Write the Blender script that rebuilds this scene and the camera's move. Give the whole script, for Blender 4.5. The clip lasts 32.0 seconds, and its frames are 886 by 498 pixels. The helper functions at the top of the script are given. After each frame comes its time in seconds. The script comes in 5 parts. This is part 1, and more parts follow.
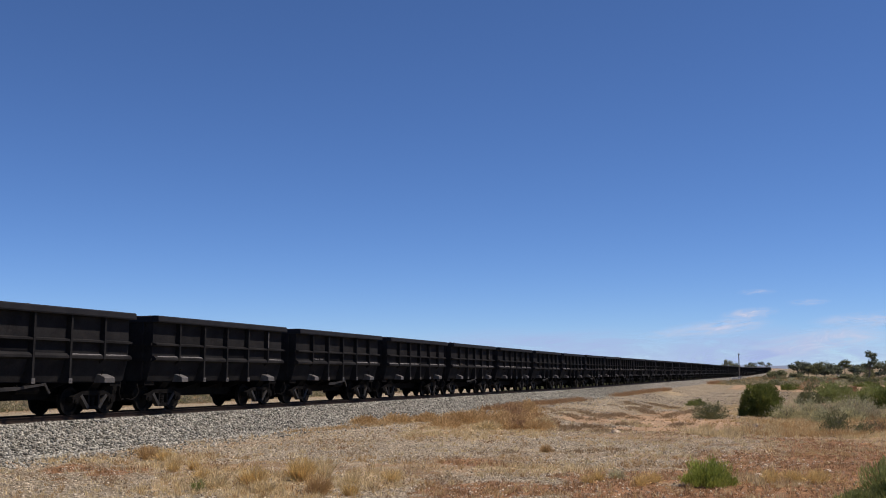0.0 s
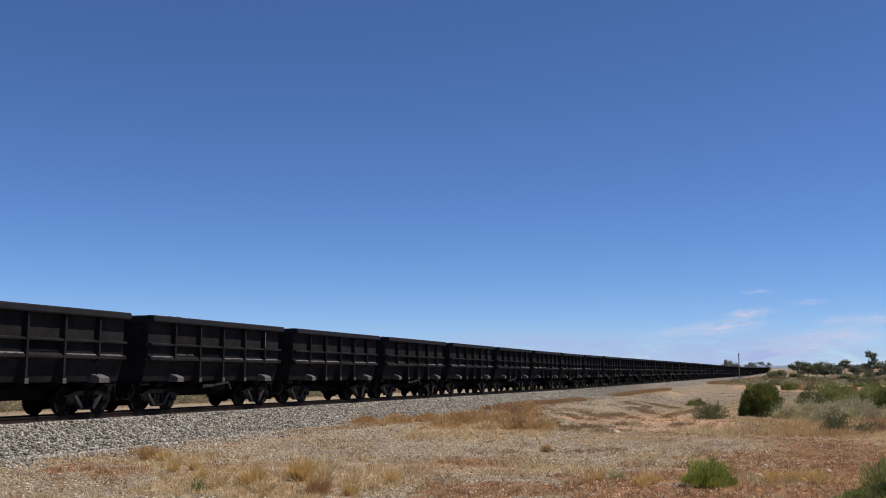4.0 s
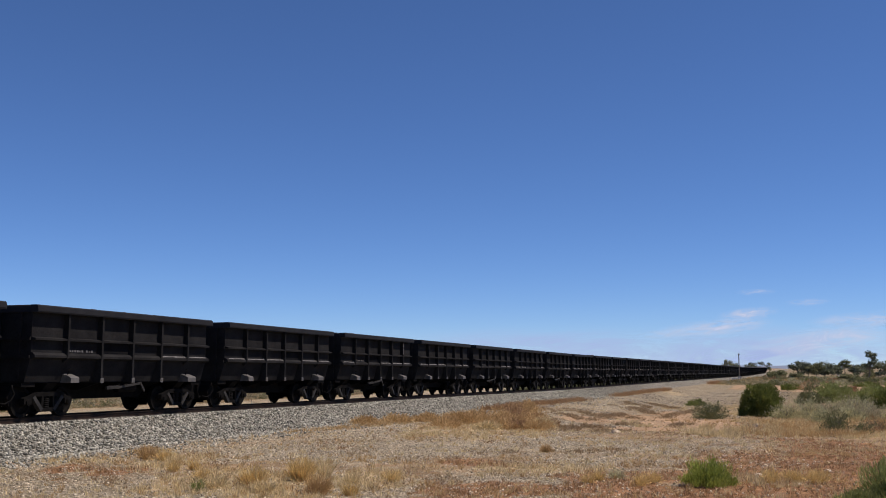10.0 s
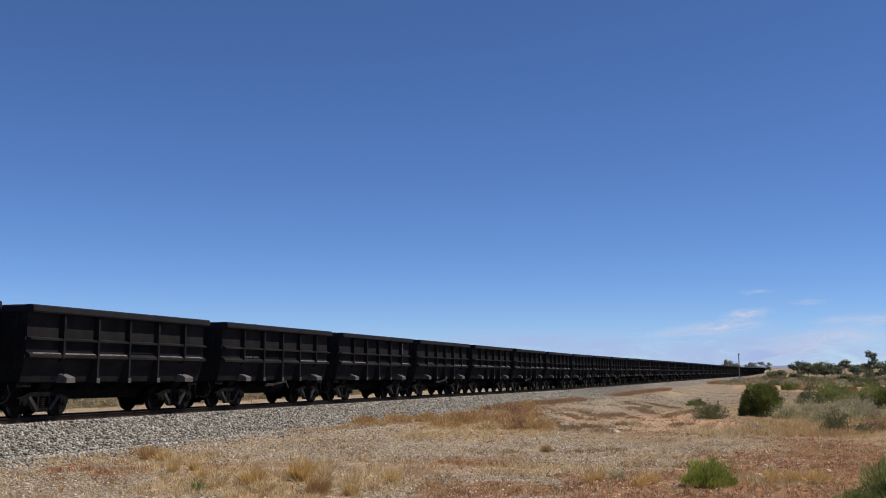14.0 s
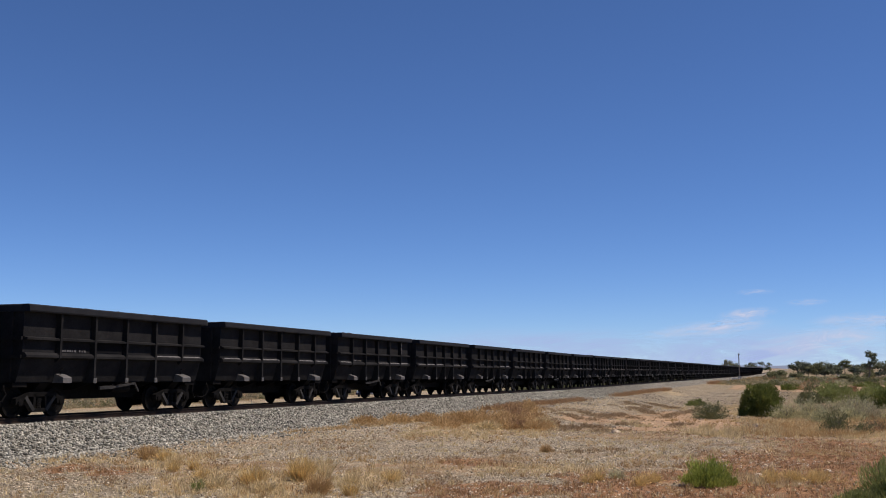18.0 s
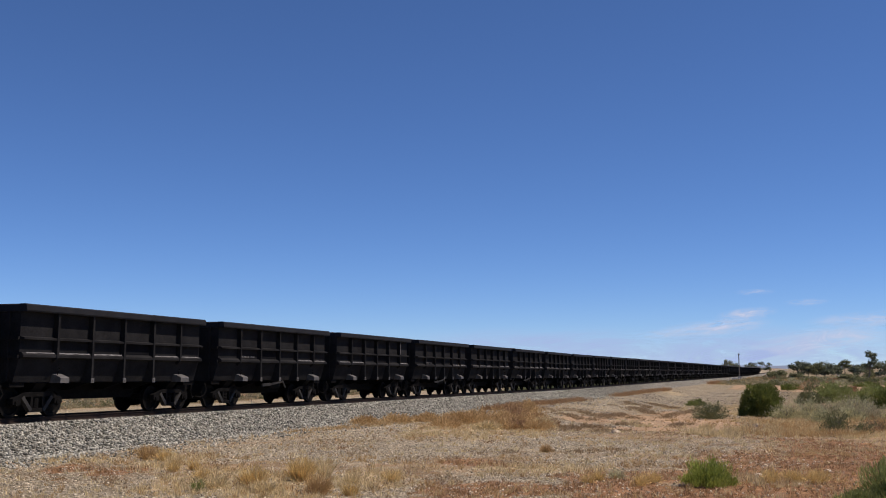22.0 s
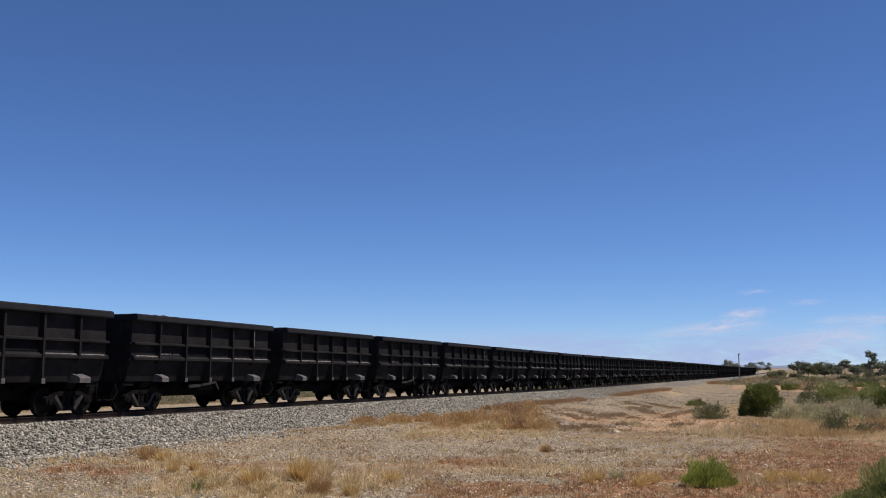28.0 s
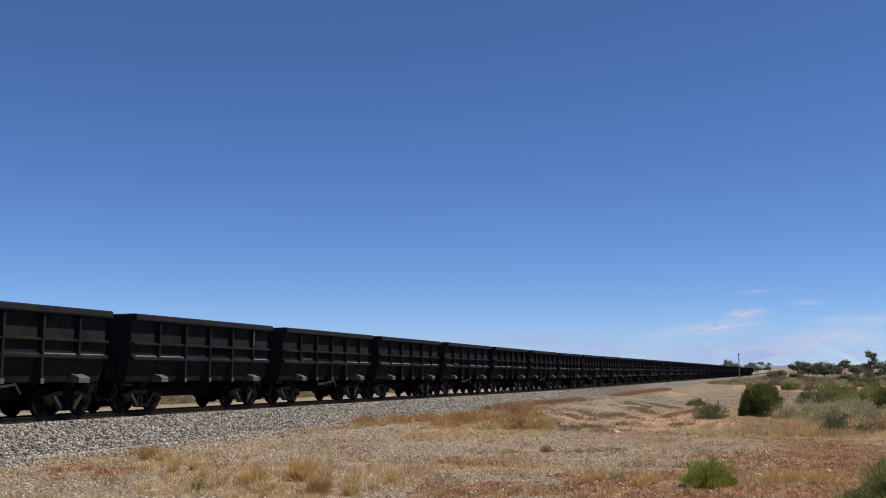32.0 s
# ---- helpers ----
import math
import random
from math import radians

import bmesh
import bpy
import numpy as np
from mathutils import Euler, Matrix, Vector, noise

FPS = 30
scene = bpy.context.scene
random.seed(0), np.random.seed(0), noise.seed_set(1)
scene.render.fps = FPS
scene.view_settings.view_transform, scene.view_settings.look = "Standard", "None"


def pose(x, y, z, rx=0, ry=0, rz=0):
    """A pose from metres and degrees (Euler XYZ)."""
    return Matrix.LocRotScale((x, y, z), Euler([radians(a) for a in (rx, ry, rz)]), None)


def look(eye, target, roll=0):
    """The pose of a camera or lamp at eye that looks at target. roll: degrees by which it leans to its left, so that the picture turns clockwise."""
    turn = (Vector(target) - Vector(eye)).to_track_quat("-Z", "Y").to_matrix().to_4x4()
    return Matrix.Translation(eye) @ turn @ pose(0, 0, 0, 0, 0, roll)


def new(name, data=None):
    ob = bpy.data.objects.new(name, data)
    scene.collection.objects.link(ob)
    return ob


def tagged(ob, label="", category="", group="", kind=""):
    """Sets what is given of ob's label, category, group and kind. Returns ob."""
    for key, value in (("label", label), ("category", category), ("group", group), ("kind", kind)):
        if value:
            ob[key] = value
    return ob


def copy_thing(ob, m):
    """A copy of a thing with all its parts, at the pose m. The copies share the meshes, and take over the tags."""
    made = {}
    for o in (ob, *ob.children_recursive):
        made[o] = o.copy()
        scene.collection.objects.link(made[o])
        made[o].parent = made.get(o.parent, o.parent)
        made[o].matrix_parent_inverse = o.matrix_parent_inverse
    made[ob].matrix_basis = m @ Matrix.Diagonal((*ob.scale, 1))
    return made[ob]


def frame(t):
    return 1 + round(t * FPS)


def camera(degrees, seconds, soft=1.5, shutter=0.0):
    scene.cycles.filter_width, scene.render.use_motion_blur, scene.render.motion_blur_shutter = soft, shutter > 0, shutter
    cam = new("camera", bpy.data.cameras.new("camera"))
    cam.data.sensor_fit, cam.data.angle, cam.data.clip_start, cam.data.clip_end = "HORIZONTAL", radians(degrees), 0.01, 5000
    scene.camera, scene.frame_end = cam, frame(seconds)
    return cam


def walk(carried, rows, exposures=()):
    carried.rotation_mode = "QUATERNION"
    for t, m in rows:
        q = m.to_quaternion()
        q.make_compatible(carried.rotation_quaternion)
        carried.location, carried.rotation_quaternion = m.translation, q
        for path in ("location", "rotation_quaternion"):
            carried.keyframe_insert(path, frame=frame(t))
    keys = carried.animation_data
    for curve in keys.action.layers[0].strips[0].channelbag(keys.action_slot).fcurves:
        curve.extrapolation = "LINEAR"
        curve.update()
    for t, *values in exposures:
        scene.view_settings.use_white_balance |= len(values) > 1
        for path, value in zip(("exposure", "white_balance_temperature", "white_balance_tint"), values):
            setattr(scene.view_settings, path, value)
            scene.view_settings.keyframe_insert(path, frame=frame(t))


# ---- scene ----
# A long train of black ore wagons rolls past a fixed camera beside a desert railway.
# ---- plan ----
EYE = 2.5                      # height of the lens over the near ground
HEADING = 0.3388               # the railway's direction, clockwise from +y
SIDE = 23.09                   # the track's distance from the camera
PITCH = 10.909                 # from wagon to wagon
HALF = 4.82                    # half a wagon's body
SPAN = 32.0
FALL = 1.35                    # how far the land drops beyond the line
DIR = Vector((math.sin(HEADING), math.cos(HEADING), 0))
OUT = Vector((math.cos(HEADING), -math.sin(HEADING), 0))      # from the track towards the camera
RAIL_S = (-400, 20, 100, 250, 450, 900, 4000)
RAIL_Z = (2.0, 1.0155, 0.4115, -0.18, -1.06, -1.1, -1.1)


def rail_z(s):
    return float(np.interp(s, RAIL_S, RAIL_Z))


def track(s, lat=0.0, up=0.0):
    """A point s metres along the track, lat metres towards the camera, up metres over the rail."""
    p = DIR * s + OUT * (lat - SIDE)
    return Vector((p.x, p.y, rail_z(s) + up))


def along(x, y):
    """The way along the track and out from it of a place on the plan."""
    return x * DIR.x + y * DIR.y, x * OUT.x + y * OUT.y + SIDE


def step(a, b, v):
    v = min(1.0, max(0.0, (v - a) / (b - a)))
    return v * v * (3 - 2 * v)


def ground_z(x, y):
    s, lat = along(x, y)
    form = rail_z(s) - 0.98
    if lat > 0:
        z = form - 0.42 * step(34, 60, s) * step(4.2, 11, lat) * (1 - step(170, 330, s))
        z += 0.10 * noise.noise((x * 0.11, y * 0.11, 3.1)) * step(3, 6, lat) + 0.035 * noise.noise((x * 0.6, y * 0.6, 7.7)) * step(3, 5, lat)
        z += 0.5 * step(8, 60, lat) * noise.noise((x * 0.013, y * 0.013, 1.3)) * step(90, 200, s)
        near = math.hypot(x, y)
        z += 0.95 * (1 - step(4, 15, near))      # the small rise on which the tripod stands
    else:
        z = form + 0.12 * noise.noise((x * 0.09, y * 0.09, 5.1)) * step(3, 6, -lat) - FALL * step(7, 24, -lat) + 1.0 * step(46.5, 56, -lat)
    return z


# ---- camera ----
cam = camera(47.07, SPAN, soft=1.0)
LEVEL = 6.623                  # degrees by which the lens is raised
still = pose(0, 0, EYE, 90 + LEVEL, 0, 0)
walk(cam, [(0.0, still), (SPAN, still)], [(0.0, 0.0, 6500, 18), (SPAN, 0.0, 6500, 18)])

# ---- light ----
SUN_UP, SUN_AZ = radians(60), radians(94)     # azimuth clockwise from +y
world = bpy.data.worlds.new("desert_sky")
scene.world = world
world.use_nodes = True
wn = world.node_tree
wn.nodes.clear()
sky = wn.nodes.new("ShaderNodeTexSky")
sky.sky_type, sky.sun_disc = "NISHITA", False
sky.sun_elevation, sky.sun_rotation = SUN_UP, SUN_AZ
sky.altitude, sky.air_density, sky.dust_density, sky.ozone_density = 4000, 1.0, 0.1, 10.0
deep = wn.nodes.new("ShaderNodeHueSaturation")      # the dry air's deep blue
deep.inputs["Saturation"].default_value = 1.035
bg = wn.nodes.new("ShaderNodeBackground")
bg.inputs["Strength"].default_value = 0.1100
wo = wn.nodes.new("ShaderNodeOutputWorld")
wn.links.new(sky.outputs[0], deep.inputs["Color"])
wn.links.new(deep.outputs[0], bg.inputs[0])
wn.links.new(bg.outputs[0], wo.inputs[0])
sun_data = bpy.data.lights.new("sun", "SUN")
sun_data.energy, sun_data.angle, sun_data.color = 5.0, radians(0.53), (1.0, 0.91, 0.78)
sun = new("sun", sun_data)
sun_way = Vector((math.sin(SUN_AZ) * math.cos(SUN_UP), math.cos(SUN_AZ) * math.cos(SUN_UP), math.sin(SUN_UP)))
sun.matrix_world = look(sun_way * 100, (0, 0, 0))
scene.view_settings.exposure = 0.0


# ---- materials ----
def material(name, dark, light, scale=3.0, rough=0.8, metal=0.0, bump=0.3, fine=40.0, space="Object", spread=0.0, dust=None, dust_from=0.55, gloss=0.2):
    """A worn surface: two base colours mixed at a coarse scale, fine grain over both, relief, and dust in patches."""
    m = bpy.data.materials.new(name)
    m.use_nodes = True
    t = m.node_tree
    n, l = t.nodes, t.links
    b = n["Principled BSDF"]
    co = n.new("ShaderNodeTexCoord")
    geo = n.new("ShaderNodeNewGeometry")
    where = co.outputs["Object"] if space == "Object" else geo.outputs["Position"]
    big = n.new("ShaderNodeTexNoise")
    big.inputs["Scale"].default_value, big.inputs["Detail"].default_value, big.inputs["Roughness"].default_value = scale, 6, 0.62
    small = n.new("ShaderNodeTexNoise")
    small.inputs["Scale"].default_value, small.inputs["Detail"].default_value = fine, 4
    l.new(where, big.inputs["Vector"])
    l.new(where, small.inputs["Vector"])
    add = n.new("ShaderNodeMath")
    add.operation = "MULTIPLY_ADD"
    l.new(small.outputs["Fac"], add.inputs[0])
    add.inputs[1].default_value = 0.5
    l.new(big.outputs["Fac"], add.inputs[2])
    ramp = n.new("ShaderNodeMapRange")
    ramp.inputs["From Min"].default_value, ramp.inputs["From Max"].default_value = 0.5, 1.0
    l.new(add.outputs[0], ramp.inputs["Value"])
    mix = n.new("ShaderNodeMix")
    mix.data_type = "RGBA"
    l.new(ramp.outputs[0], mix.inputs["Factor"])
    mix.inputs["A"].default_value, mix.inputs["B"].default_value = (*dark, 1), (*light, 1)
    colour = mix.outputs["Result"]
    if spread:
        info = n.new("ShaderNodeObjectInfo")
        hold = info.outputs["Random"]
        if space == "Island":
            hold = geo.outputs["Random Per Island"]
        vary = n.new("ShaderNodeMapRange")
        vary.inputs["To Min"].default_value, vary.inputs["To Max"].default_value = 1 - spread, 1 + spread
        l.new(hold, vary.inputs["Value"])
        mul = n.new("ShaderNodeMix")
        mul.data_type, mul.blend_type = "RGBA", "MULTIPLY"
        mul.inputs["Factor"].default_value = 1
        l.new(colour, mul.inputs["A"])
        l.new(vary.outputs[0], mul.inputs["B"])
        colour = mul.outputs["Result"]
    if dust:
        patch = n.new("ShaderNodeTexNoise")
        patch.inputs["Scale"].default_value, patch.inputs["Detail"].default_value, patch.inputs["Roughness"].default_value = scale * 0.6, 8, 0.7
        l.new(where, patch.inputs["Vector"])
        cut = n.new("ShaderNodeMapRange")
        cut.inputs["From Min"].default_value, cut.inputs["From Max"].default_value = dust_from, dust_from + 0.2
        l.new(patch.outputs["Fac"], cut.inputs["Value"])
        over = n.new("ShaderNodeMix")
        over.data_type = "RGBA"
        l.new(cut.outputs[0], over.inputs["Factor"])
        l.new(colour, over.inputs["A"])
        over.inputs["B"].default_value = (*dust, 1)
        colour = over.outputs["Result"]
    l.new(colour, b.inputs["Base Color"])
    b.inputs["Specular IOR Level"].default_value = gloss
    b.inputs["Roughness"].default_value, b.inputs["Metallic"].default_value = rough, metal
    if bump:
        bp = n.new("ShaderNodeBump")
        bp.inputs["Strength"].default_value, bp.inputs["Distance"].default_value = bump, 0.02
        l.new(add.outputs[0], bp.inputs["Height"])
        l.new(bp.outputs["Normal"], b.inputs["Normal"])
    return m


BLACK = material("black_wagon_paint", (0.0108, 0.0107, 0.0112), (0.0265, 0.0261, 0.0259), 1.2, 0.75, 0, 0.08, 18, dust=(0.040, 0.036, 0.033), dust_from=0.58, gloss=0.02)
PITCH_BLACK = material("matt_black_plate", (0.006, 0.006, 0.007), (0.012, 0.012, 0.013), 2.0, 0.9, 0, 0.1, 20, gloss=0.03)
RIM = material("rim_paint", (0.0112, 0.0117, 0.0135), (0.0215, 0.0220, 0.0240), 2.0, 0.7, 0, 0.06, 25, dust=(0.04, 0.036, 0.033), dust_from=0.62, gloss=0.08)
# near-black: shade beneath the wagon is put into the gear's colour
GEAR = material("shaded_running_gear", (0.0045, 0.0044, 0.0042), (0.0125, 0.0118, 0.0113), 3.0, 0.8, 0, 0.2, 30, gloss=0.03)
CAST = material("dusty_cast_steel", (0.013, 0.0125, 0.0118), (0.042, 0.040, 0.037), 4.0, 0.7, 0, 0.2, 30)
PALE = material("pale_grey_steel", (0.062, 0.06, 0.057), (0.13, 0.125, 0.118), 4.0, 0.65, 0, 0.15, 40)
# wheel steel darkened likewise, with the underside's shade in its colour
WHEEL = material("worn_shaded_wheel_steel", (0.004, 0.0038, 0.0036), (0.012, 0.011, 0.010), 5.0, 0.7, 0, 0.1, 30, gloss=0.04)
TREAD = material("bright_tread_steel", (0.25, 0.24, 0.23), (0.45, 0.43, 0.41), 6.0, 0.3, 0.9, 0.05, 60)
ORE = material("iron_ore", (0.028, 0.026, 0.027), (0.07, 0.06, 0.058), 6.0, 0.9, 0, 0.9, 30)
DUST = material("ore_dust", (0.06, 0.058, 0.057), (0.17, 0.165, 0.16), 5.0, 0.9, 0, 0.5, 50)
RUST = material("rusty_rail", (0.010, 0.0065, 0.005), (0.028, 0.017, 0.012), 4.0, 0.75, 0.2, 0.2, 40)
CONCRETE = material("concrete_sleeper", (0.26, 0.245, 0.225), (0.40, 0.38, 0.35), 3.0, 0.9, 0, 0.3, 40)


def stone_bed(name, dark, light, gap, scale):
    """Packed broken stone: every cell its own tone, dark joints between."""
    m = bpy.data.materials.new(name)
    m.use_nodes = True
    n, l = m.node_tree.nodes, m.node_tree.links
    b = n["Principled BSDF"]
    b.inputs["Roughness"].default_value, b.inputs["Specular IOR Level"].default_value = 0.95, 0.15
    geo = n.new("ShaderNodeNewGeometry")
    cell = n.new("ShaderNodeTexVoronoi")
    cell.inputs["Scale"].default_value = scale
    l.new(geo.outputs["Position"], cell.inputs["Vector"])
    tone = n.new("ShaderNodeSeparateColor")
    l.new(cell.outputs["Color"], tone.inputs[0])
    face = n.new("ShaderNodeMix")
    face.data_type = "RGBA"
    l.new(tone.outputs[0], face.inputs["Factor"])
    face.inputs["A"].default_value, face.inputs["B"].default_value = (*dark, 1), (*light, 1)
    joint = n.new("ShaderNodeMapRange")
    joint.inputs["From Min"].default_value, joint.inputs["From Max"].default_value = 0.42, 0.72
    l.new(cell.outputs["Distance"], joint.inputs["Value"])
    mix = n.new("ShaderNodeMix")
    mix.data_type = "RGBA"
    l.new(joint.outputs[0], mix.inputs["Factor"])
    l.new(face.outputs["Result"], mix.inputs["A"])
    mix.inputs["B"].default_value = (*gap, 1)
    l.new(mix.outputs["Result"], b.inputs["Base Color"])
    bp = n.new("ShaderNodeBump")
    bp.inputs["Strength"].default_value, bp.inputs["Distance"].default_value = 1.0, 0.05
    bp.invert = True
    l.new(cell.outputs["Distance"], bp.inputs["Height"])
    l.new(bp.outputs["Normal"], b.inputs["Normal"])
    return m


BALLAST = stone_bed("crushed_ballast", (0.122, 0.112, 0.090), (0.375, 0.350, 0.290), (0.040, 0.037, 0.030), 12.0)


# ---- mesh helpers ----
def part(name, bm, mat, parent=None, label="", smooth=False):
    me = bpy.data.meshes.new(name)
    bmesh.ops.recalc_face_normals(bm, faces=bm.faces)
    bm.to_mesh(me)
    bm.free()
    me.materials.append(mat)
    if smooth:
        for f in me.polygons:
            f.use_smooth = True
    ob = new(name, me)
    if parent is not None:
        ob.parent = parent
    if label:
        ob["label"] = label
    return ob


def sheet(name, verts, faces, mat):
    me = bpy.data.meshes.new(name)
    me.from_pydata(verts, [], faces)
    me.materials.append(mat)
    return new(name, me)


def box(bm, x0, x1, y0, y1, z0, z1):
    v = [bm.verts.new(p) for p in ((x0, y0, z0), (x1, y0, z0), (x1, y1, z0), (x0, y1, z0), (x0, y0, z1), (x1, y0, z1), (x1, y1, z1), (x0, y1, z1))]
    for q in ((0, 3, 2, 1), (4, 5, 6, 7), (0, 1, 5, 4), (1, 2, 6, 5), (2, 3, 7, 6), (3, 0, 4, 7)):
        bm.faces.new([v[i] for i in q])
    return bm


def slab(bm, ring, axis, a, b):
    """A flat outline pushed through from a to b; ring is in the two other axes, in their order."""
    rows = []
    for w in (a, b):
        rows.append([bm.verts.new({"x": (w, p, q), "y": (p, w, q), "z": (p, q, w)}[axis]) for p, q in ring])
    k = len(ring)
    for i in range(k):
        bm.faces.new((rows[0][i], rows[0][(i + 1) % k], rows[1][(i + 1) % k], rows[1][i]))
    bm.faces.new(rows[0])
    bm.faces.new(rows[1][::-1])
    return bm


def bar(bm, p, q, w, d, up=(0, 1, 0)):
    """A straight square bar from p to q, w by d thick."""
    p, q = Vector(p), Vector(q)
    t = (q - p).normalized()
    u = Vector(up)
    a = t.cross(u).normalized() * (w / 2)
    c = u.normalized() * (d / 2)
    rows = [[bm.verts.new(o + i * a + j * c) for i, j in ((-1, -1), (1, -1), (1, 1), (-1, 1))] for o in (p, q)]
    for i in range(4):
        bm.faces.new((rows[0][i], rows[0][(i + 1) % 4], rows[1][(i + 1) % 4], rows[1][i]))
    bm.faces.new(rows[0][::-1])
    bm.faces.new(rows[1])
    return bm


def tube(bm, pts, radii, sides=6):
    """A bent pipe or limb through pts, with a radius at each."""
    pts = [Vector(p) for p in pts]
    rings = []
    for i, p in enumerate(pts):
        t = (pts[min(i + 1, len(pts) - 1)] - pts[max(i - 1, 0)]).normalized()
        a = t.orthogonal().normalized()
        b = t.cross(a)
        r = radii[i] if isinstance(radii, (list, tuple)) else radii
        rings.append([bm.verts.new(p + r * (math.cos(2 * math.pi * j / sides) * a + math.sin(2 * math.pi * j / sides) * b)) for j in range(sides)])
    for i in range(len(rings) - 1):
        a, b = rings[i], rings[i + 1]
        off = min(range(sides), key=lambda o: sum((a[j].co - b[(j + o) % sides].co).length for j in range(sides)))
        for j in range(sides):
            bm.faces.new((a[j], a[(j + 1) % sides], b[(j + 1 + off) % sides], b[(j + off) % sides]))
    bm.faces.new(rings[0][::-1])
    bm.faces.new(rings[-1])
    return bm


def lathe(bm, profile, sides, y=0.0, flip=1):
    """A turned body about the y axis; profile rows are (radius, way along y)."""
    rings = [[bm.verts.new((r * math.sin(2 * math.pi * j / sides), y + flip * w, r * math.cos(2 * math.pi * j / sides))) for j in range(sides)] for r, w in profile]
    for a, b in zip(rings, rings[1:]):
        for j in range(sides):
            bm.faces.new((a[j], a[(j + 1) % sides], b[(j + 1) % sides], b[j]))
    bm.faces.new(rings[0])
    bm.faces.new(rings[-1][::-1])
    return bm


# ---- the ore wagon ----
WALL_Y, WAIST, FLOOR_Y, FLOOR_Z, TOP = 1.21, 1.80, 1.01, 1.08, 3.40
BOGIE, TRUCK, AXLE, WHEEL_R = 3.30, 3.50, 0.90, 0.45   # outer ribs, middle of a bogie, half its wheelbase
WHEELSETS = []


def rib(side, x, full):
    bm = bmesh.new()
    if full:
        ring = [(WALL_Y - 0.01, 3.2), (1.395, 3.2), (1.395, 1.15), (1.33, 1.04), (0.99, 1.04), (FLOOR_Y, FLOOR_Z), (WALL_Y - 0.01, WAIST)]
    else:
        ring = [(WALL_Y - 0.01, 3.2), (1.395, 3.2), (1.395, 1.80), (1.25, 1.66), (1.20, 1.70), (WALL_Y - 0.01, WAIST)]
    slab(bm, [(side * a, b) for a, b in ring], "x", x - 0.045, x + 0.045)
    return bm


def side_frame_mesh(y):
    bm = bmesh.new()
    d = 0.15
    for p, q, w in (((-0.98, y, 0.53), (-0.55, y, 0.70), 0.13), ((-0.55, y, 0.70), (0.55, y, 0.70), 0.14), ((0.55, y, 0.70), (0.98, y, 0.53), 0.13),
                    ((-0.32, y, 0.22), (0.32, y, 0.22), 0.12),
                    ((-0.27, y, 0.20), (-0.24, y, 0.70), 0.10), ((0.27, y, 0.20), (0.24, y, 0.70), 0.10)):
        bar(bm, p, q, w, d)
    for x in (-AXLE, AXLE):
        slab(bm, [(x - 0.16, 0.40), (x + 0.16, 0.40), (x + 0.17, 0.58), (x + 0.1, 0.63), (x - 0.1, 0.63), (x - 0.17, 0.58)], "y", y - 0.09, y + 0.09)
        tube(bm, [(x, y - 0.14 if y < 0 else y + 0.14, WHEEL_R), (x, y, WHEEL_R)], 0.10, 10)
    return bm


def strut_mesh(y, s):
    return bar(bmesh.new(), (s * 0.64, y, 0.63), (s * 0.27, y, 0.21), 0.12, 0.16)


def spring_mesh(y):
    """A coil spring, drawn as one ribbed column."""
    bm = bmesh.new()
    rows = []
    for k in range(11):
        rad = 0.115 if k % 2 else 0.085
        rows.append([bm.verts.new((rad * math.cos(a * math.pi / 5), y + 0.6 * rad * math.sin(a * math.pi / 5), 0.27 + 0.03 * k)) for a in range(10)])
    for p, q in zip(rows, rows[1:]):
        for j in range(10):
            bm.faces.new((p[j], p[(j + 1) % 10], q[(j + 1) % 10], q[j]))
    bm.faces.new(rows[0][::-1])
    bm.faces.new(rows[-1])
    return bm


def wheel_mesh(y, flip):
    bm = bmesh.new()
    lathe(bm, [(0.085, -0.04), (0.11, -0.05), (0.17, -0.015), (0.33, 0.0), (0.355, -0.045), (WHEEL_R, -0.05), (WHEEL_R + 0.006, 0.045), (WHEEL_R + 0.03, 0.06), (WHEEL_R + 0.02, 0.078), (0.36, 0.078), (0.33, 0.035), (0.15, 0.03), (0.085, 0.06)], 28, y, flip)
    return bm


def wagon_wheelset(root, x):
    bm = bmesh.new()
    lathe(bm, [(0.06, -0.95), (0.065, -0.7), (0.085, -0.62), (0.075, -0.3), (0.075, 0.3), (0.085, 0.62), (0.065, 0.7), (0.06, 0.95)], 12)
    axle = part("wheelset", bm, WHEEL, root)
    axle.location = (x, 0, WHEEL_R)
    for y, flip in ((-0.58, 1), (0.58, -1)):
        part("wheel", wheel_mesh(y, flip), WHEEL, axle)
    return axle


def ore_mesh(seed):
    bm = bmesh.new()
    nx, ny = 40, 10
    grid = []
    for i in range(nx + 1):
        row = []
        for j in range(ny + 1):
            x, y = -4.72 + 9.44 * i / nx, -1.2 + 2.4 * j / ny
            fall = min(1, (4.72 - abs(x)) / 0.9) * (1 - (y / 1.2) ** 2)
            z = 3.245 + 0.20 * fall + 0.14 * noise.noise((x * 1.3, y * 1.6, seed)) + 0.09 * noise.noise((x * 4.5, y * 4.5, seed + 9))
            row.append(bm.verts.new((x, y, z)))
        grid.append(row)
    for i in range(nx):
        for j in range(ny):
            bm.faces.new((grid[i][j], grid[i + 1][j], grid[i + 1][j + 1], grid[i][j + 1]))
    return bm


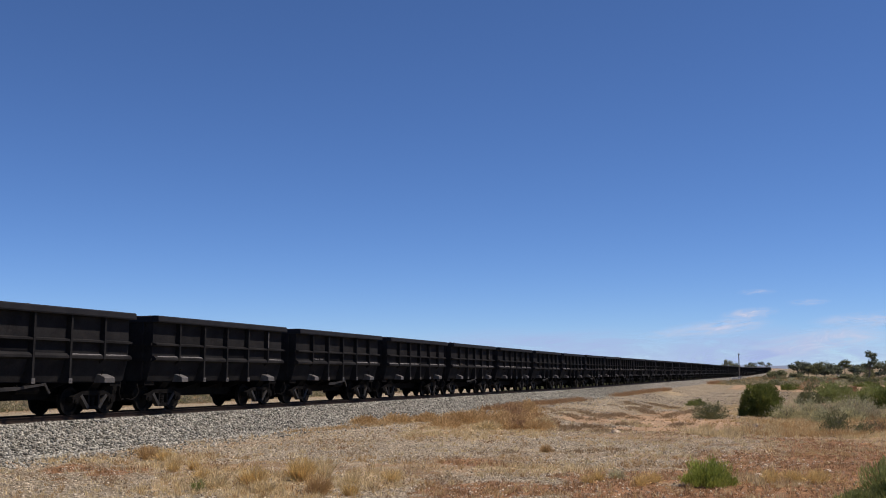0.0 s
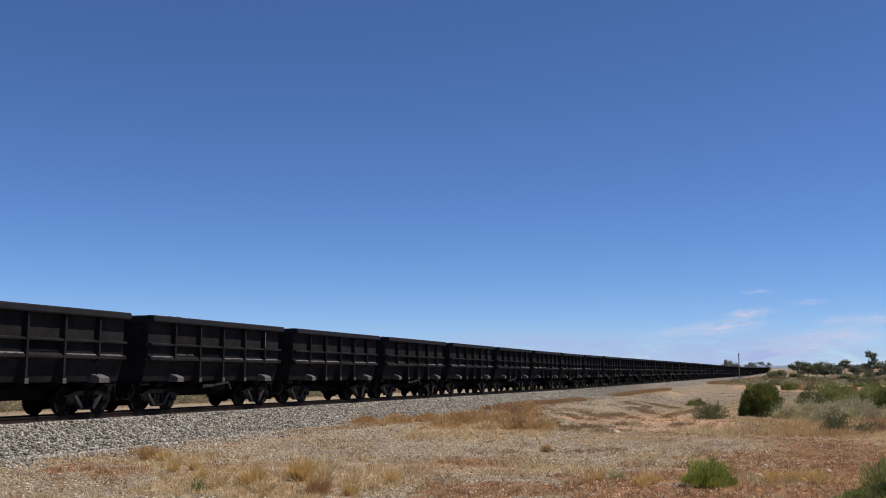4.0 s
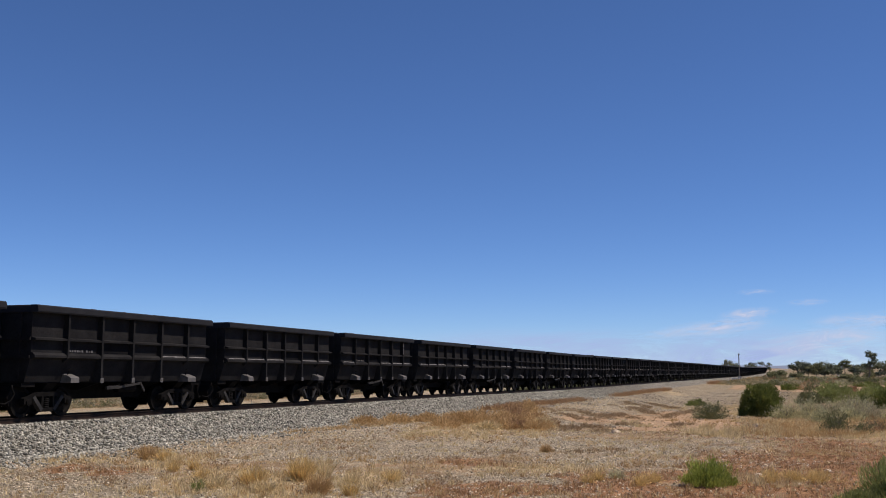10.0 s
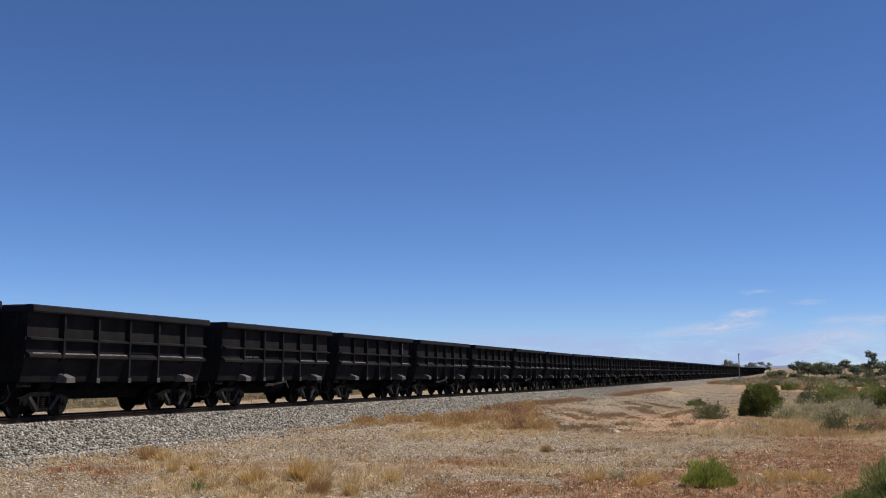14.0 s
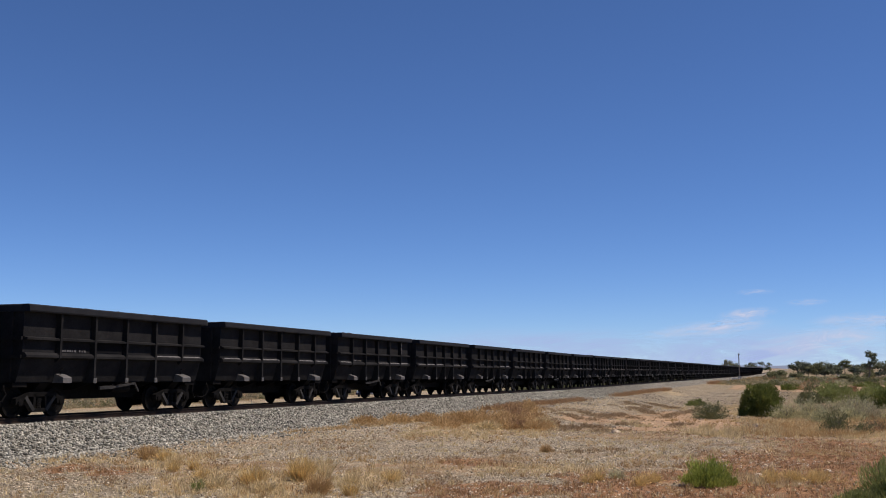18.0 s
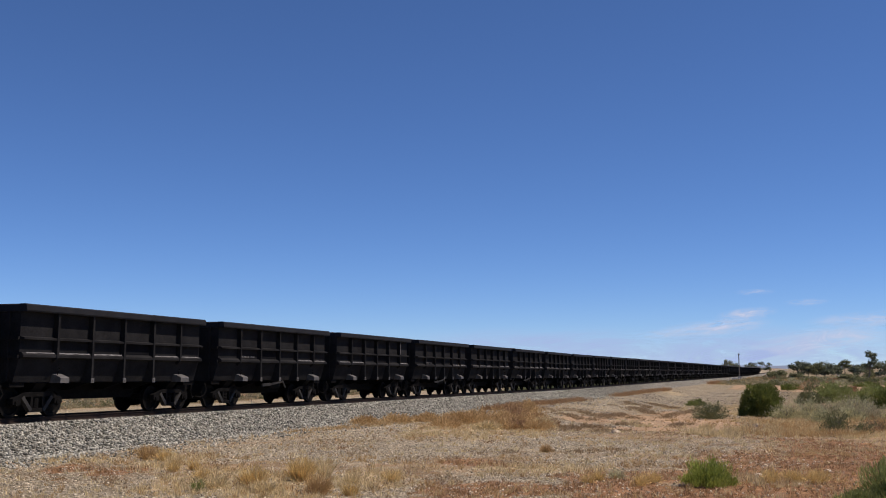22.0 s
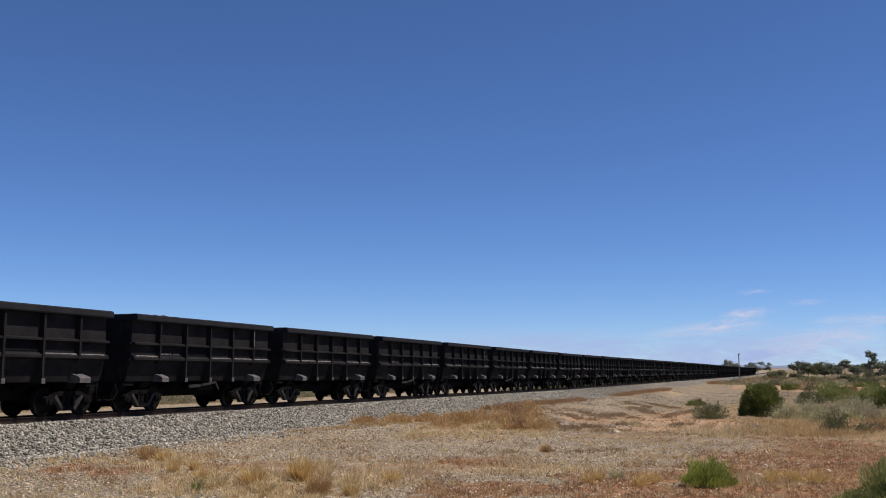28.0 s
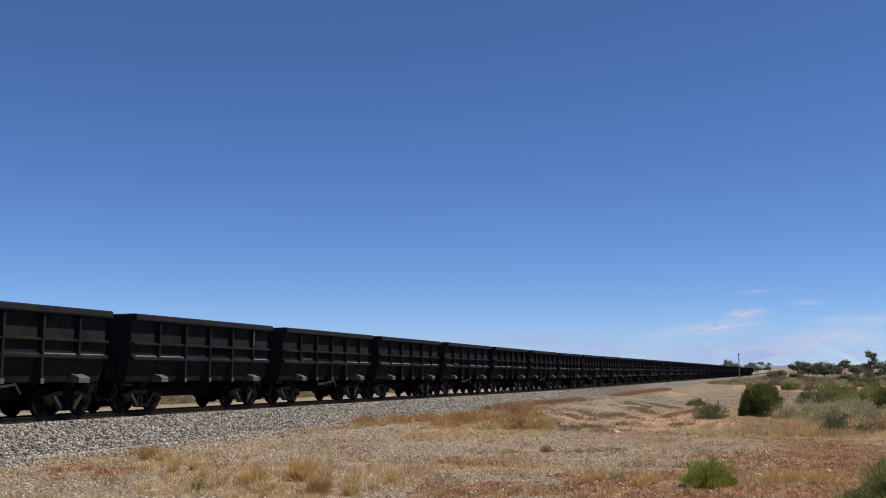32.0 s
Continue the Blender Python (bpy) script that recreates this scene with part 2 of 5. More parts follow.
def wagon_body(root, seed, detailed, brake):
    """The tub, its frame and its underframe."""
    rnd = random.Random(seed)
    bm = bmesh.new()
    for s in (-1, 1):
        slab(bm, [(s * 1.18, 3.17), (s * 1.455, 3.17), (s * 1.47, 3.21), (s * 1.455, TOP - 0.04), (s * 1.40, TOP), (s * 1.18, TOP)], "x", -HALF, HALF)
        slab(bm, [(s * (HALF - 0.16), 3.17), (s * (HALF + 0.003), 3.17), (s * (HALF + 0.003), TOP - 0.04), (s * (HALF - 0.03), TOP - 0.003), (s * (HALF - 0.16), TOP - 0.003)], "y", -1.17, 1.17)
    part("rim", bm, RIM, root, "dark grey steel top rim")
    for s in (-1, 1):
        bm = bmesh.new()
        slab(bm, [(s * (WALL_Y - 0.03), 3.18), (s * WALL_Y, 3.18), (s * WALL_Y, WAIST), (s * FLOOR_Y, FLOOR_Z), (s * (FLOOR_Y - 0.03), FLOOR_Z + 0.02), (s * (WALL_Y - 0.03), WAIST)], "x", -HALF + 0.06, HALF - 0.06)
        part("side_wall", bm, BLACK, root)
        bm = bmesh.new()
        slab(bm, [(-1.205, 3.17), (1.205, 3.17), (1.205, WAIST), (FLOOR_Y, FLOOR_Z), (-FLOOR_Y, FLOOR_Z), (-1.205, WAIST)], "x", s * (HALF - 0.10), s * (HALF - 0.063))
        for y in (-0.8, 0.0, 0.8):
            box(bm, *sorted((s * (HALF - 0.062), s * (HALF + 0.01))), y - 0.05, y + 0.05, 1.1, 3.17)
        for z in (1.83, 2.38):
            box(bm, *sorted((s * (HALF - 0.062), s * HALF)), -1.20, 1.20, z - 0.05, z + 0.05)
        part("end_wall", bm, BLACK, root)
    part("floor", box(bmesh.new(), -HALF + 0.1, HALF - 0.1, -FLOOR_Y + 0.03, FLOOR_Y - 0.03, 1.05, 1.085), BLACK, root)
    part("ore_load", ore_mesh(seed * 3.7), ORE, root, "heaped dark iron ore", True)
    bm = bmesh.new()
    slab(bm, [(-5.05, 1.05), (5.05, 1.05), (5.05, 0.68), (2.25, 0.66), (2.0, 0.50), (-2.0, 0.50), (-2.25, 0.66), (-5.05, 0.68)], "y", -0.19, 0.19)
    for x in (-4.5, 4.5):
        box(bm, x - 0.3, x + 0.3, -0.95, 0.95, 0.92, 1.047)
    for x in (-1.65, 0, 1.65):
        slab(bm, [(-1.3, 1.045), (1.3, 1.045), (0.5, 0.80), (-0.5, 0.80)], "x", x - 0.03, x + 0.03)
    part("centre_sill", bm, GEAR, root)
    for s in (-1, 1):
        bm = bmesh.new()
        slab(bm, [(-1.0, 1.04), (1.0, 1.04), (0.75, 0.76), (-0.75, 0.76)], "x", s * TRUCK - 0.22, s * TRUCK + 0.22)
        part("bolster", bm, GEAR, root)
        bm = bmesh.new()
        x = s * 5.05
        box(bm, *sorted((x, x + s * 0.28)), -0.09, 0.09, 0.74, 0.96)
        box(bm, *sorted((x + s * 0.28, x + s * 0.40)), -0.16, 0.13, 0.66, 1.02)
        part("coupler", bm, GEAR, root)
        # oversized dark block, added so the gap between wagons stays black
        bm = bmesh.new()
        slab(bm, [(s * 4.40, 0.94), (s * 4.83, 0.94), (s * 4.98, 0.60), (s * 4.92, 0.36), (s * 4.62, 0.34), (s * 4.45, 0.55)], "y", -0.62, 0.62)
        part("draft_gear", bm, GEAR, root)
    if not detailed:
        for s in (-1, 1):
            bm = bmesh.new()
            for x in (-BOGIE, -1.65, 0, 1.65, BOGIE):
                slab(bm, [(s * 1.24, 3.2), (s * 1.395, 3.2), (s * 1.395, 1.15), (s * 0.93, 1.04)], "x", x - 0.045, x + 0.045)
            box(bm, -HALF + 0.06, HALF - 0.06, *sorted((s * 1.24, s * 1.375)), 2.34, 2.42)
            box(bm, -HALF + 0.06, HALF - 0.06, *sorted((s * 1.24, s * 1.375)), 1.78, 1.88)
            part("side_ribs", bm, BLACK, root)
        return
    for s in (-1, 1):
        for x in (-BOGIE, -1.65, 0.0, 1.65, BOGIE):
            full = abs(x) < 2
            part("rib", rib(s, x, full), BLACK, root)
            if full:
                bm = box(bmesh.new(), x - 0.075, x + 0.075, *sorted((s * 1.398, s * 1.42)), 1.03, 1.19)
                box(bm, x - 0.02, x + 0.02, *sorted((s * 1.42, s * 1.435)), 1.09, 1.13)
                part("rib_foot", bm, PALE, root, "pale grey foot plate")
        bm = slab(bmesh.new(), [(s * 1.20, 2.44), (s * 1.375, 2.40), (s * 1.375, 2.34), (s * 1.20, 2.34)], "x", -HALF + 0.06, HALF - 0.06)
        part("waist_rail", bm, BLACK, root)
        bm = slab(bmesh.new(), [(s * 1.20, 1.965), (s * 1.28, 1.965), (s * 1.37, 1.885), (s * 1.37, 1.815), (s * 1.20, 1.76)], "x", -HALF + 0.06, HALF - 0.06)
        part("waist_rail", bm, BLACK, root)
        edges = [-HALF + 0.16, -BOGIE, -1.65, 0.0, 1.65, BOGIE, HALF - 0.16]
        blank = 2 if brake else 3
        part("blank_plate", box(bmesh.new(), edges[blank] + 0.06, edges[blank + 1] - 0.06, *sorted((s * 1.211, s * 1.222)), 2.01, 2.335), PITCH_BLACK, root, "matt black blank plate")
        for i, (a, b) in enumerate(zip(edges, edges[1:])):
            if i == 1 and brake:
                for j in range(10):
                    x, wide = a + 0.24 + 0.115 * j, (0.085, 0.06, 0.075)[j % 3]
                    if j == 6:
                        continue
                    up, down = (0.10, 0.72) if j % 4 else (0.22, 0.70)
                    ring = [(x, up), (x + wide, up), (x + wide, down), (x, down)]
                    bm = bmesh.new()
                    bm.faces.new([bm.verts.new((p, s * (1.2245 + 0.001 * q), 2.085 - 0.11 * q)) for p, q in ring])
                    part("painted_mark", bm, DUST, root, "worn white painted mark")
            elif i == 1 or (i != blank and rnd.random() < 0.7):
                bm = bmesh.new()
                top, low = [], []
                for i in range(13):
                    x = a + 0.07 + (b - a - 0.14) * i / 12
                    hi = 0.5 + 0.9 * noise.noise((x * 4.3, s * 4.0, seed * 1.9))
                    top.append((x, 1.28 + 0.09 * (0.03 + 0.05 * hi), 1.965 - 0.08 * (0.03 + 0.05 * hi)))
                    low.append((x, 1.28 + 0.09 * (0.40 + 0.30 * hi), 1.965 - 0.08 * (0.40 + 0.30 * hi)))
                vt = [bm.verts.new((x, s * (y + 0.006), z + 0.007)) for x, y, z in top]
                vl = [bm.verts.new((x, s * (y + 0.006), z + 0.007)) for x, y, z in low]
                for i in range(12):
                    bm.faces.new((vt[i], vt[i + 1], vl[i + 1], vl[i]))
                part("dust_streak", bm, DUST, root, "pale dust lying on the ledge")
        for x, wide in ((-2.96, 0.20), (3.58, 0.26)):
            bm = slab(bmesh.new(), [(s * 0.99, 1.33), (s * 1.06, 1.33), (s * 1.36, 1.23), (s * 1.41, 1.19), (s * 1.41, 1.04), (s * 0.99, 1.04)], "x", x - wide, x + wide)
            part("bolster_end", bm, PALE, root, "pale grey sloped bracket over the bogie")
            bm = tube(bmesh.new(), [(x - wide - 0.03, s * 1.30, 1.28), (x - wide - 0.05, s * 1.36, 1.42), (x - wide + 0.04, s * 1.36, 1.48), (x - wide + 0.10, s * 1.24, 1.50)], 0.014, 5)
            part("grab_iron", bm, GEAR, root)
        if s < 0 and seed in (1, 4):
            bm = bmesh.new()
            rows = [[bm.verts.new((BOGIE + d * (0.026 + 0.014 * noise.noise((k * 0.9, d, seed))), -1.398, 2.46 + 0.055 * k)) for d in (-1, 1)] for k in range(13)]
            for p, q in zip(rows, rows[1:]):
                bm.faces.new((p[0], p[1], q[1], q[0]))
            part("dust_streak", bm, DUST, root, "pale streak down the rib")
        x = s * 4.95
        bm = tube(bmesh.new(), [(x, -0.75, 0.98), (x + s * 0.02, -0.78, 0.86), (x - s * 0.06, -0.80, 0.72), (x + s * 0.05, -0.78, 0.52), (x + s * 0.22, -0.70, 0.42), (x + s * 0.42, -0.62, 0.46)], 0.028, 6)
        part("brake_hose", bm, GEAR, root, "dark looped brake hose", True)
    if brake:
        bm = bmesh.new()
        tube(bm, [(-0.2, -0.86, 0.86), (0.75, -0.86, 0.86)], 0.16, 12)
        part("air_cylinder", bm, GEAR, root)
        bm = bmesh.new()
        bar(bm, (-0.95, -1.05, 0.86), (-0.3, -1.05, 0.88), 0.11, 0.08)
        bar(bm, (-0.3, -1.05, 0.87), (0.9, -1.05, 1.00), 0.07, 0.05)
        bar(bm, (0.9, -1.05, 1.03), (1.15, -1.05, 0.72), 0.07, 0.05)
        part("brake_lever", bm, CAST, root, "grey brake lever")


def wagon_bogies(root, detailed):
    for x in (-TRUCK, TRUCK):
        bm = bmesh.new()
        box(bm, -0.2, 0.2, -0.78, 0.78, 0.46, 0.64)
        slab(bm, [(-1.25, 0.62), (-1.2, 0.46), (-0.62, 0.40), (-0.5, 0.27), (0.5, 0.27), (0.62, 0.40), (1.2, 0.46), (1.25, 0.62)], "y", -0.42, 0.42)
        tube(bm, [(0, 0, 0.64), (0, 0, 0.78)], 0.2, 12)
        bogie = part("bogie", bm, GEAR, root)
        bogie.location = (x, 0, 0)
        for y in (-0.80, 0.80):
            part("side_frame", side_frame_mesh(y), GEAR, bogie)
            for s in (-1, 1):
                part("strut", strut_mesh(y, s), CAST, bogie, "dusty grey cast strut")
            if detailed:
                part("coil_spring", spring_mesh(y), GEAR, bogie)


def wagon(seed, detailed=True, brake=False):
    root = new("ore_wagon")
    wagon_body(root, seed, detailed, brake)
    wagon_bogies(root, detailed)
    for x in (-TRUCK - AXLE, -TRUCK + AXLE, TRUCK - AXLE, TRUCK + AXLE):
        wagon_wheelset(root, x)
    words = "black steel ore wagon with ribbed sides, heaped with iron ore"
    if brake:
        words = "black steel ore wagon with ribbed sides and a brake lever"
    return tagged(root, words, "ore wagon", "wagons of the ore train")


def end_of_wagon(t):
    """Where the far end of wagon number zero stands at t seconds, along the track."""
    return 29.575 - 8.2551 * t + 0.001063 * t * t


def wagon_pose(k, t):
    s = end_of_wagon(t) - HALF + PITCH * k
    a, b = track(s - BOGIE), track(s + BOGIE)
    x = (b - a).normalized()
    y = Vector((-OUT.x, -OUT.y, 0))
    z = x.cross(y).normalized()
    m = Matrix((x, y, z)).transposed().to_4x4()
    m.translation = (a + b) / 2
    return m


FIRST, NEAR_LAST, LAST = -2, 44, 66
WAGONS = {}
kinds = [wagon(1, True, False), wagon(2, True, True), wagon(3, True, False), wagon(4, True, True)]
far_kind = wagon(5, False, False)
for k in range(FIRST, LAST + 1):
    if k <= NEAR_LAST:
        want = (k % 2) == 0
        base = [w for w in kinds if ("lever" in w["label"]) == want][((k * 7) // 3) % 2]
    else:
        base = far_kind
    WAGONS[k] = copy_thing(base, wagon_pose(k, 0.0))
for base in (*kinds, far_kind):
    for o in (*base.children_recursive, base):
        bpy.data.objects.remove(o)


# ---- the railway ----
railway = tagged(new("railway_track"), "rusty narrow-gauge rails on concrete sleepers in pale ballast", "railway track", kind="structure")
RAIL_RING = [(-0.065, -0.165), (0.065, -0.165), (0.065, -0.15), (0.012, -0.13), (0.012, -0.045), (0.034, -0.032), (0.034, -0.006), (0.026, 0.0), (-0.026, 0.0), (-0.034, -0.006), (-0.034, -0.032), (-0.012, -0.045), (-0.012, -0.13), (-0.065, -0.15)]
stops = [-300, -100, -20] + list(range(0, 120, 10)) + [150, 200, 250, 300, 350, 400, 450, 600, 900, 1500]
for side in (-1, 1):
    bm = bmesh.new()
    rows = [[bm.verts.new(track(s, side * 0.567 + a, b)) for a, b in RAIL_RING] for s in stops]
    k = len(RAIL_RING)
    for a, b in zip(rows, rows[1:]):
        for i in range(k):
            bm.faces.new((a[i], a[(i + 1) % k], b[(i + 1) % k], b[i]))
    part("rail", bm, RUST, railway)
bm = bmesh.new()
slab(bm, [(-1.0, -0.40), (1.0, -0.40), (1.0, -0.19), (0.85, -0.17), (0.35, -0.17), (0.25, -0.2), (-0.25, -0.2), (-0.35, -0.17), (-0.85, -0.17), (-1.0, -0.19)], "x", -0.12, 0.12)
sleeper = part("sleeper", bm, CONCRETE, railway)
turn = Matrix((DIR, -OUT, Vector((0, 0, 1)))).transposed().to_4x4()
for i in range(150):
    s = 14 + 0.685 * i
    ob = sleeper if i == 0 else new("sleeper", sleeper.data)
    ob.parent = railway
    ob.matrix_basis = Matrix.Translation(track(s)) @ turn
# the ballast bed: flat between the rails, with a long loose shoulder
BED = [(-3.1, -1.06), (-1.75, -0.32), (-1.5, -0.2), (-0.9, -0.19), (0.9, -0.19), (1.5, -0.2), (1.75, -0.32), (3.1, -1.06)]


def bed_up(lat):
    return float(np.interp(lat, [p[0] for p in BED], [p[1] for p in BED]))


fine_s = [-300, -100, -30] + [i * 1.0 for i in range(-20, 160)] + [i * 8.0 for i in range(20, 120)] + [1200, 1500]
lats = [-3.1, -2.6, -2.1, -1.75, -1.5, -0.9, 0, 0.9, 1.3, 1.5, 1.62, 1.75, 1.95, 2.15, 2.35, 2.55, 2.75, 2.95, 3.1]
verts, faces = [], []
for s in fine_s:
    for lat in lats:
        lump = 0.05 * noise.noise((s * 0.35, lat * 1.2, 2.2)) * step(1.3, 1.8, abs(lat))
        verts.append(track(s, lat, bed_up(lat) + lump))
w = len(lats)
for i in range(len(fine_s) - 1):
    for j in range(w - 1):
        faces.append((i * w + j, i * w + j + 1, (i + 1) * w + j + 1, (i + 1) * w + j))
ballast = tagged(sheet("ballast_bed", verts, faces, BALLAST), "pale crushed-stone ballast bed with sloping shoulders", "ballast", kind="structure")


# ---- the ground ----
def spaced(lo, a, b, hi, fine, grow=1.09):
    v = list(np.arange(a, b, fine))
    d, x = fine, v[-1]
    while x < hi:
        d *= grow
        x += d
        v.append(x)
    d, x, low = fine, a, []
    while x > lo:
        d *= grow
        x -= d
        low.append(x)
    return low[::-1] + v


GS = spaced(-600, 14, 85, 3800, 0.22)
GL = spaced(-3600, 2.4, 30, 3600, 0.2)
verts, faces = [], []
for s in GS:
    for lat in GL:
        p = DIR * s + OUT * (lat - SIDE)
        verts.append((p.x, p.y, ground_z(p.x, p.y)))
w = len(GL)
for i in range(len(GS) - 1):
    for j in range(w - 1):
        faces.append((i * w + j, i * w + j + 1, (i + 1) * w + j + 1, (i + 1) * w + j))
# what covers the ground, in metres on the plan: middle x, y, half width, half depth
SAND = [(13.6, 60.5, 3.4, 12.5), (9.6, 50.5, 2.2, 4.0), (16.3, 70.0, 2.6, 8.0), (66.0, 178.0, 13.0, 40.0), (84.0, 205.0, 16.0, 25.0), (9.0, 62.0, 2.0, 5.0)]
GRAVEL = [(-9.2, 22.0, 2.4, 2.4), (4.8, 34.5, 2.3, 3.2), (-3.2, 31.4, 3.2, 4.6), (-8.5, 21.6, 1.5, 2.2), (15.9, 91.8, 6.0, 18.0), (-0.4, 31.7, 2.4, 4.0), (8.8, 32.3, 2.2, 2.5), (-6.0, 29.0, 2.0, 2.5), (5.5, 27.5, 4.0, 1.3)]
STRAW = [(-7.3, 27.1, 0.9, 2.6), (-3.5, 22.0, 1.6, 3.0), (0.9, 46.0, 2.5, 8.0), (3.6, 51.0, 1.6, 10.0), (16.6, 46.5, 2.0, 7.0), (-1.6, 23.0, 1.0, 2.0), (6.9, 22.0, 0.8, 1.4), (-2.5, 52.0, 1.5, 6.0), (-5.0, 22.0, 1.0, 2.6), (19.5, 62.0, 2.6, 7.0), (26.0, 75.0, 8.0, 14.0), (20.0, 52.0, 5.0, 9.0), (28.5, 149.6, 5.0, 25.0), (-9.5, 27.5, 1.0, 1.6), (2.5, 26.0, 2.0, 1.6)]
RUSTY = [(5.2, 19.4, 5.0, 0.8), (-9.0, 25.3, 0.9, 1.6), (-7.7, 25.0, 0.7, 1.4), (1.6, 21.0, 1.8, 1.4), (7.6, 20.6, 2.4, 2.4), (10.6, 30.4, 3.0, 2.8), (0.8, 27.6, 1.4, 1.6), (4.4, 20.5, 1.6, 1.6), (13.0, 33.0, 2.5, 6.0), (5.0, 23.5, 2.6, 1.6), (9.0, 25.5, 3.2, 2.6), (12.5, 27.0, 3.0, 3.0)]


def inside(spots, x, y):
    """0 to 1: how far a place lies within any of the spots, with ragged edges."""
    best = 0.0
    wob = 0.55 * noise.noise((x * 0.55, y * 0.30, 4.4)) + 0.35 * noise.noise((x * 1.9, y * 1.1, 9.2))
    for cx, cy, rx, ry in spots:
        if abs(x - cx) < 2.4 * rx and abs(y - cy) < 2.4 * ry:
            e = math.hypot((x - cx) / rx, (y - cy) / ry) + wob
            best = max(best, 1 - step(0.72, 1.25, e))
    return best


def cover(x, y):
    s, lat = along(x, y)
    sand, gravel, straw, rusty = (inside(q, x, y) for q in (SAND, GRAVEL, STRAW, RUSTY))
    if lat > 0:
        bank = step(50, 60, s) * (1 - step(200, 260, s)) * (1 - step(14.0, 21.0, lat + 3 * noise.noise((x * 0.2, y * 0.1, 1.0))))
        gravel = max(gravel, 0.62 * bank * (1 - sand))
        common = (0.72 + 0.9 * noise.noise((x * 0.22, y * 0.13, 5.9))) * (1 - step(16, 26, lat)) * (1 - step(60, 90, s)) * (1 - 0.9 * sand)
        gravel = max(gravel, min(1.0, common))
        straw *= 0.66
        rusty *= 0.92
        edge = (1 - step(3.6, 6.5 + 2 * noise.noise((s * 0.2, 1.0, 2.0)), lat)) * (1 - step(170, 260, s))
        gravel = max(gravel, edge * 0.95)
        sand = max(sand, 0.45 * step(0.05, 0.45, noise.noise((x * 0.03, y * 0.012, 8.8))) * step(170, 220, s))
        straw = max(straw, (0.75 - 0.45 * step(110, 190, s)) * step(-0.25, 0.3, noise.noise((x * 0.05, y * 0.02, 2.9))) * step(60, 90, s) * step(13, 22, lat))
        straw *= 1 - 0.9 * sand
        rusty *= 1 - 0.9 * sand
    else:
        gravel = max(gravel, step(6, 9, -lat) - step(45.6, 46.6, -lat))
        straw = max(straw, 0.45 * step(46, 47, -lat), 0.35 * step(28, 33, -lat) * (1 - step(45, 46, -lat)))
        rusty = max(rusty, 0.5 * step(46, 47, -lat))
    return gravel, sand, rusty, straw


def earth_material():
    m = bpy.data.materials.new("dry_earth")
    m.use_nodes = True
    t = m.node_tree
    n, l = t.nodes, t.links
    b = n["Principled BSDF"]
    b.inputs["Roughness"].default_value = 0.95
    b.inputs["Specular IOR Level"].default_value = 0.15
    geo = n.new("ShaderNodeNewGeometry")
    att = n.new("ShaderNodeAttribute")
    att.attribute_name = "cover"
    sep = n.new("ShaderNodeSeparateColor")
    l.new(att.outputs["Color"], sep.inputs[0])

    def grain(scale, detail=5, rough=0.6):
        g = n.new("ShaderNodeTexNoise")
        g.inputs["Scale"].default_value, g.inputs["Detail"].default_value, g.inputs["Roughness"].default_value = scale, detail, rough
        l.new(geo.outputs["Position"], g.inputs["Vector"])
        return g.outputs["Fac"]

    def ranged(sock, a, b_, lo=0.0, hi=1.0):
        r = n.new("ShaderNodeMapRange")
        r.inputs["From Min"].default_value, r.inputs["From Max"].default_value = a, b_
        r.inputs["To Min"].default_value, r.inputs["To Max"].default_value = lo, hi
        l.new(sock, r.inputs["Value"])
        return r.outputs[0]

    def mixed(fac, a, c, how="MIX"):
        x = n.new("ShaderNodeMix")
        x.data_type, x.blend_type = "RGBA", how
        for key, val in (("Factor", fac), ("A", a), ("B", c)):
            if isinstance(val, tuple):
                x.inputs[key].default_value = (*val, 1)
            elif isinstance(val, float):
                x.inputs[key].default_value = val
            else:
                l.new(val, x.inputs[key])
        return x.outputs["Result"]

    def masked(weight, scale):
        """The cover's weight with a frayed edge."""
        f = n.new("ShaderNodeMath")
        f.operation = "MULTIPLY_ADD"
        l.new(ranged(grain(scale, 6, 0.7), 0.3, 0.7, -0.45, 0.45), f.inputs[0])
        f.inputs[1].default_value = 1.0
        l.new(weight, f.inputs[2])
        return ranged(f.outputs[0], 0.3, 0.7)

    earth = mixed(ranged(grain(0.8), 0.35, 0.65), (0.30, 0.195, 0.105), (0.49, 0.355, 0.21))
    sand = mixed(ranged(grain(2.0), 0.3, 0.7), (0.46, 0.305, 0.185), (0.60, 0.43, 0.275))
    rust = mixed(ranged(grain(3.5, 7, 0.7), 0.35, 0.65), (0.26, 0.13, 0.062), (0.46, 0.27, 0.142))
    straw = mixed(ranged(grain(5.0, 7, 0.7), 0.35, 0.65), (0.44, 0.33, 0.185), (0.70, 0.56, 0.345))
    vor = n.new("ShaderNodeTexVoronoi")
    vor.inputs["Scale"].default_value = 16
    l.new(geo.outputs["Position"], vor.inputs["Vector"])
    tone = n.new("ShaderNodeSeparateColor")
    l.new(vor.outputs["Color"], tone.inputs[0])
    pebble = mixed(tone.outputs[0], (0.25, 0.205, 0.142), (0.82, 0.735, 0.565))
    pebble = mixed(ranged(vor.outputs["Distance"], 0.45, 0.75), pebble, (0.132, 0.114, 0.074))
    pebble = mixed(ranged(grain(1.3), 0.45, 0.75, 0.0, 0.45), pebble, earth)
    # the scrubby plain beyond is greyer, with distance haze put into its colour
    far = n.new("ShaderNodeSeparateXYZ")
    l.new(geo.outputs["Position"], far.inputs[0])
    plain = mixed(ranged(grain(0.06, 6, 0.7), 0.35, 0.65), (0.20, 0.165, 0.095), (0.36, 0.29, 0.185))
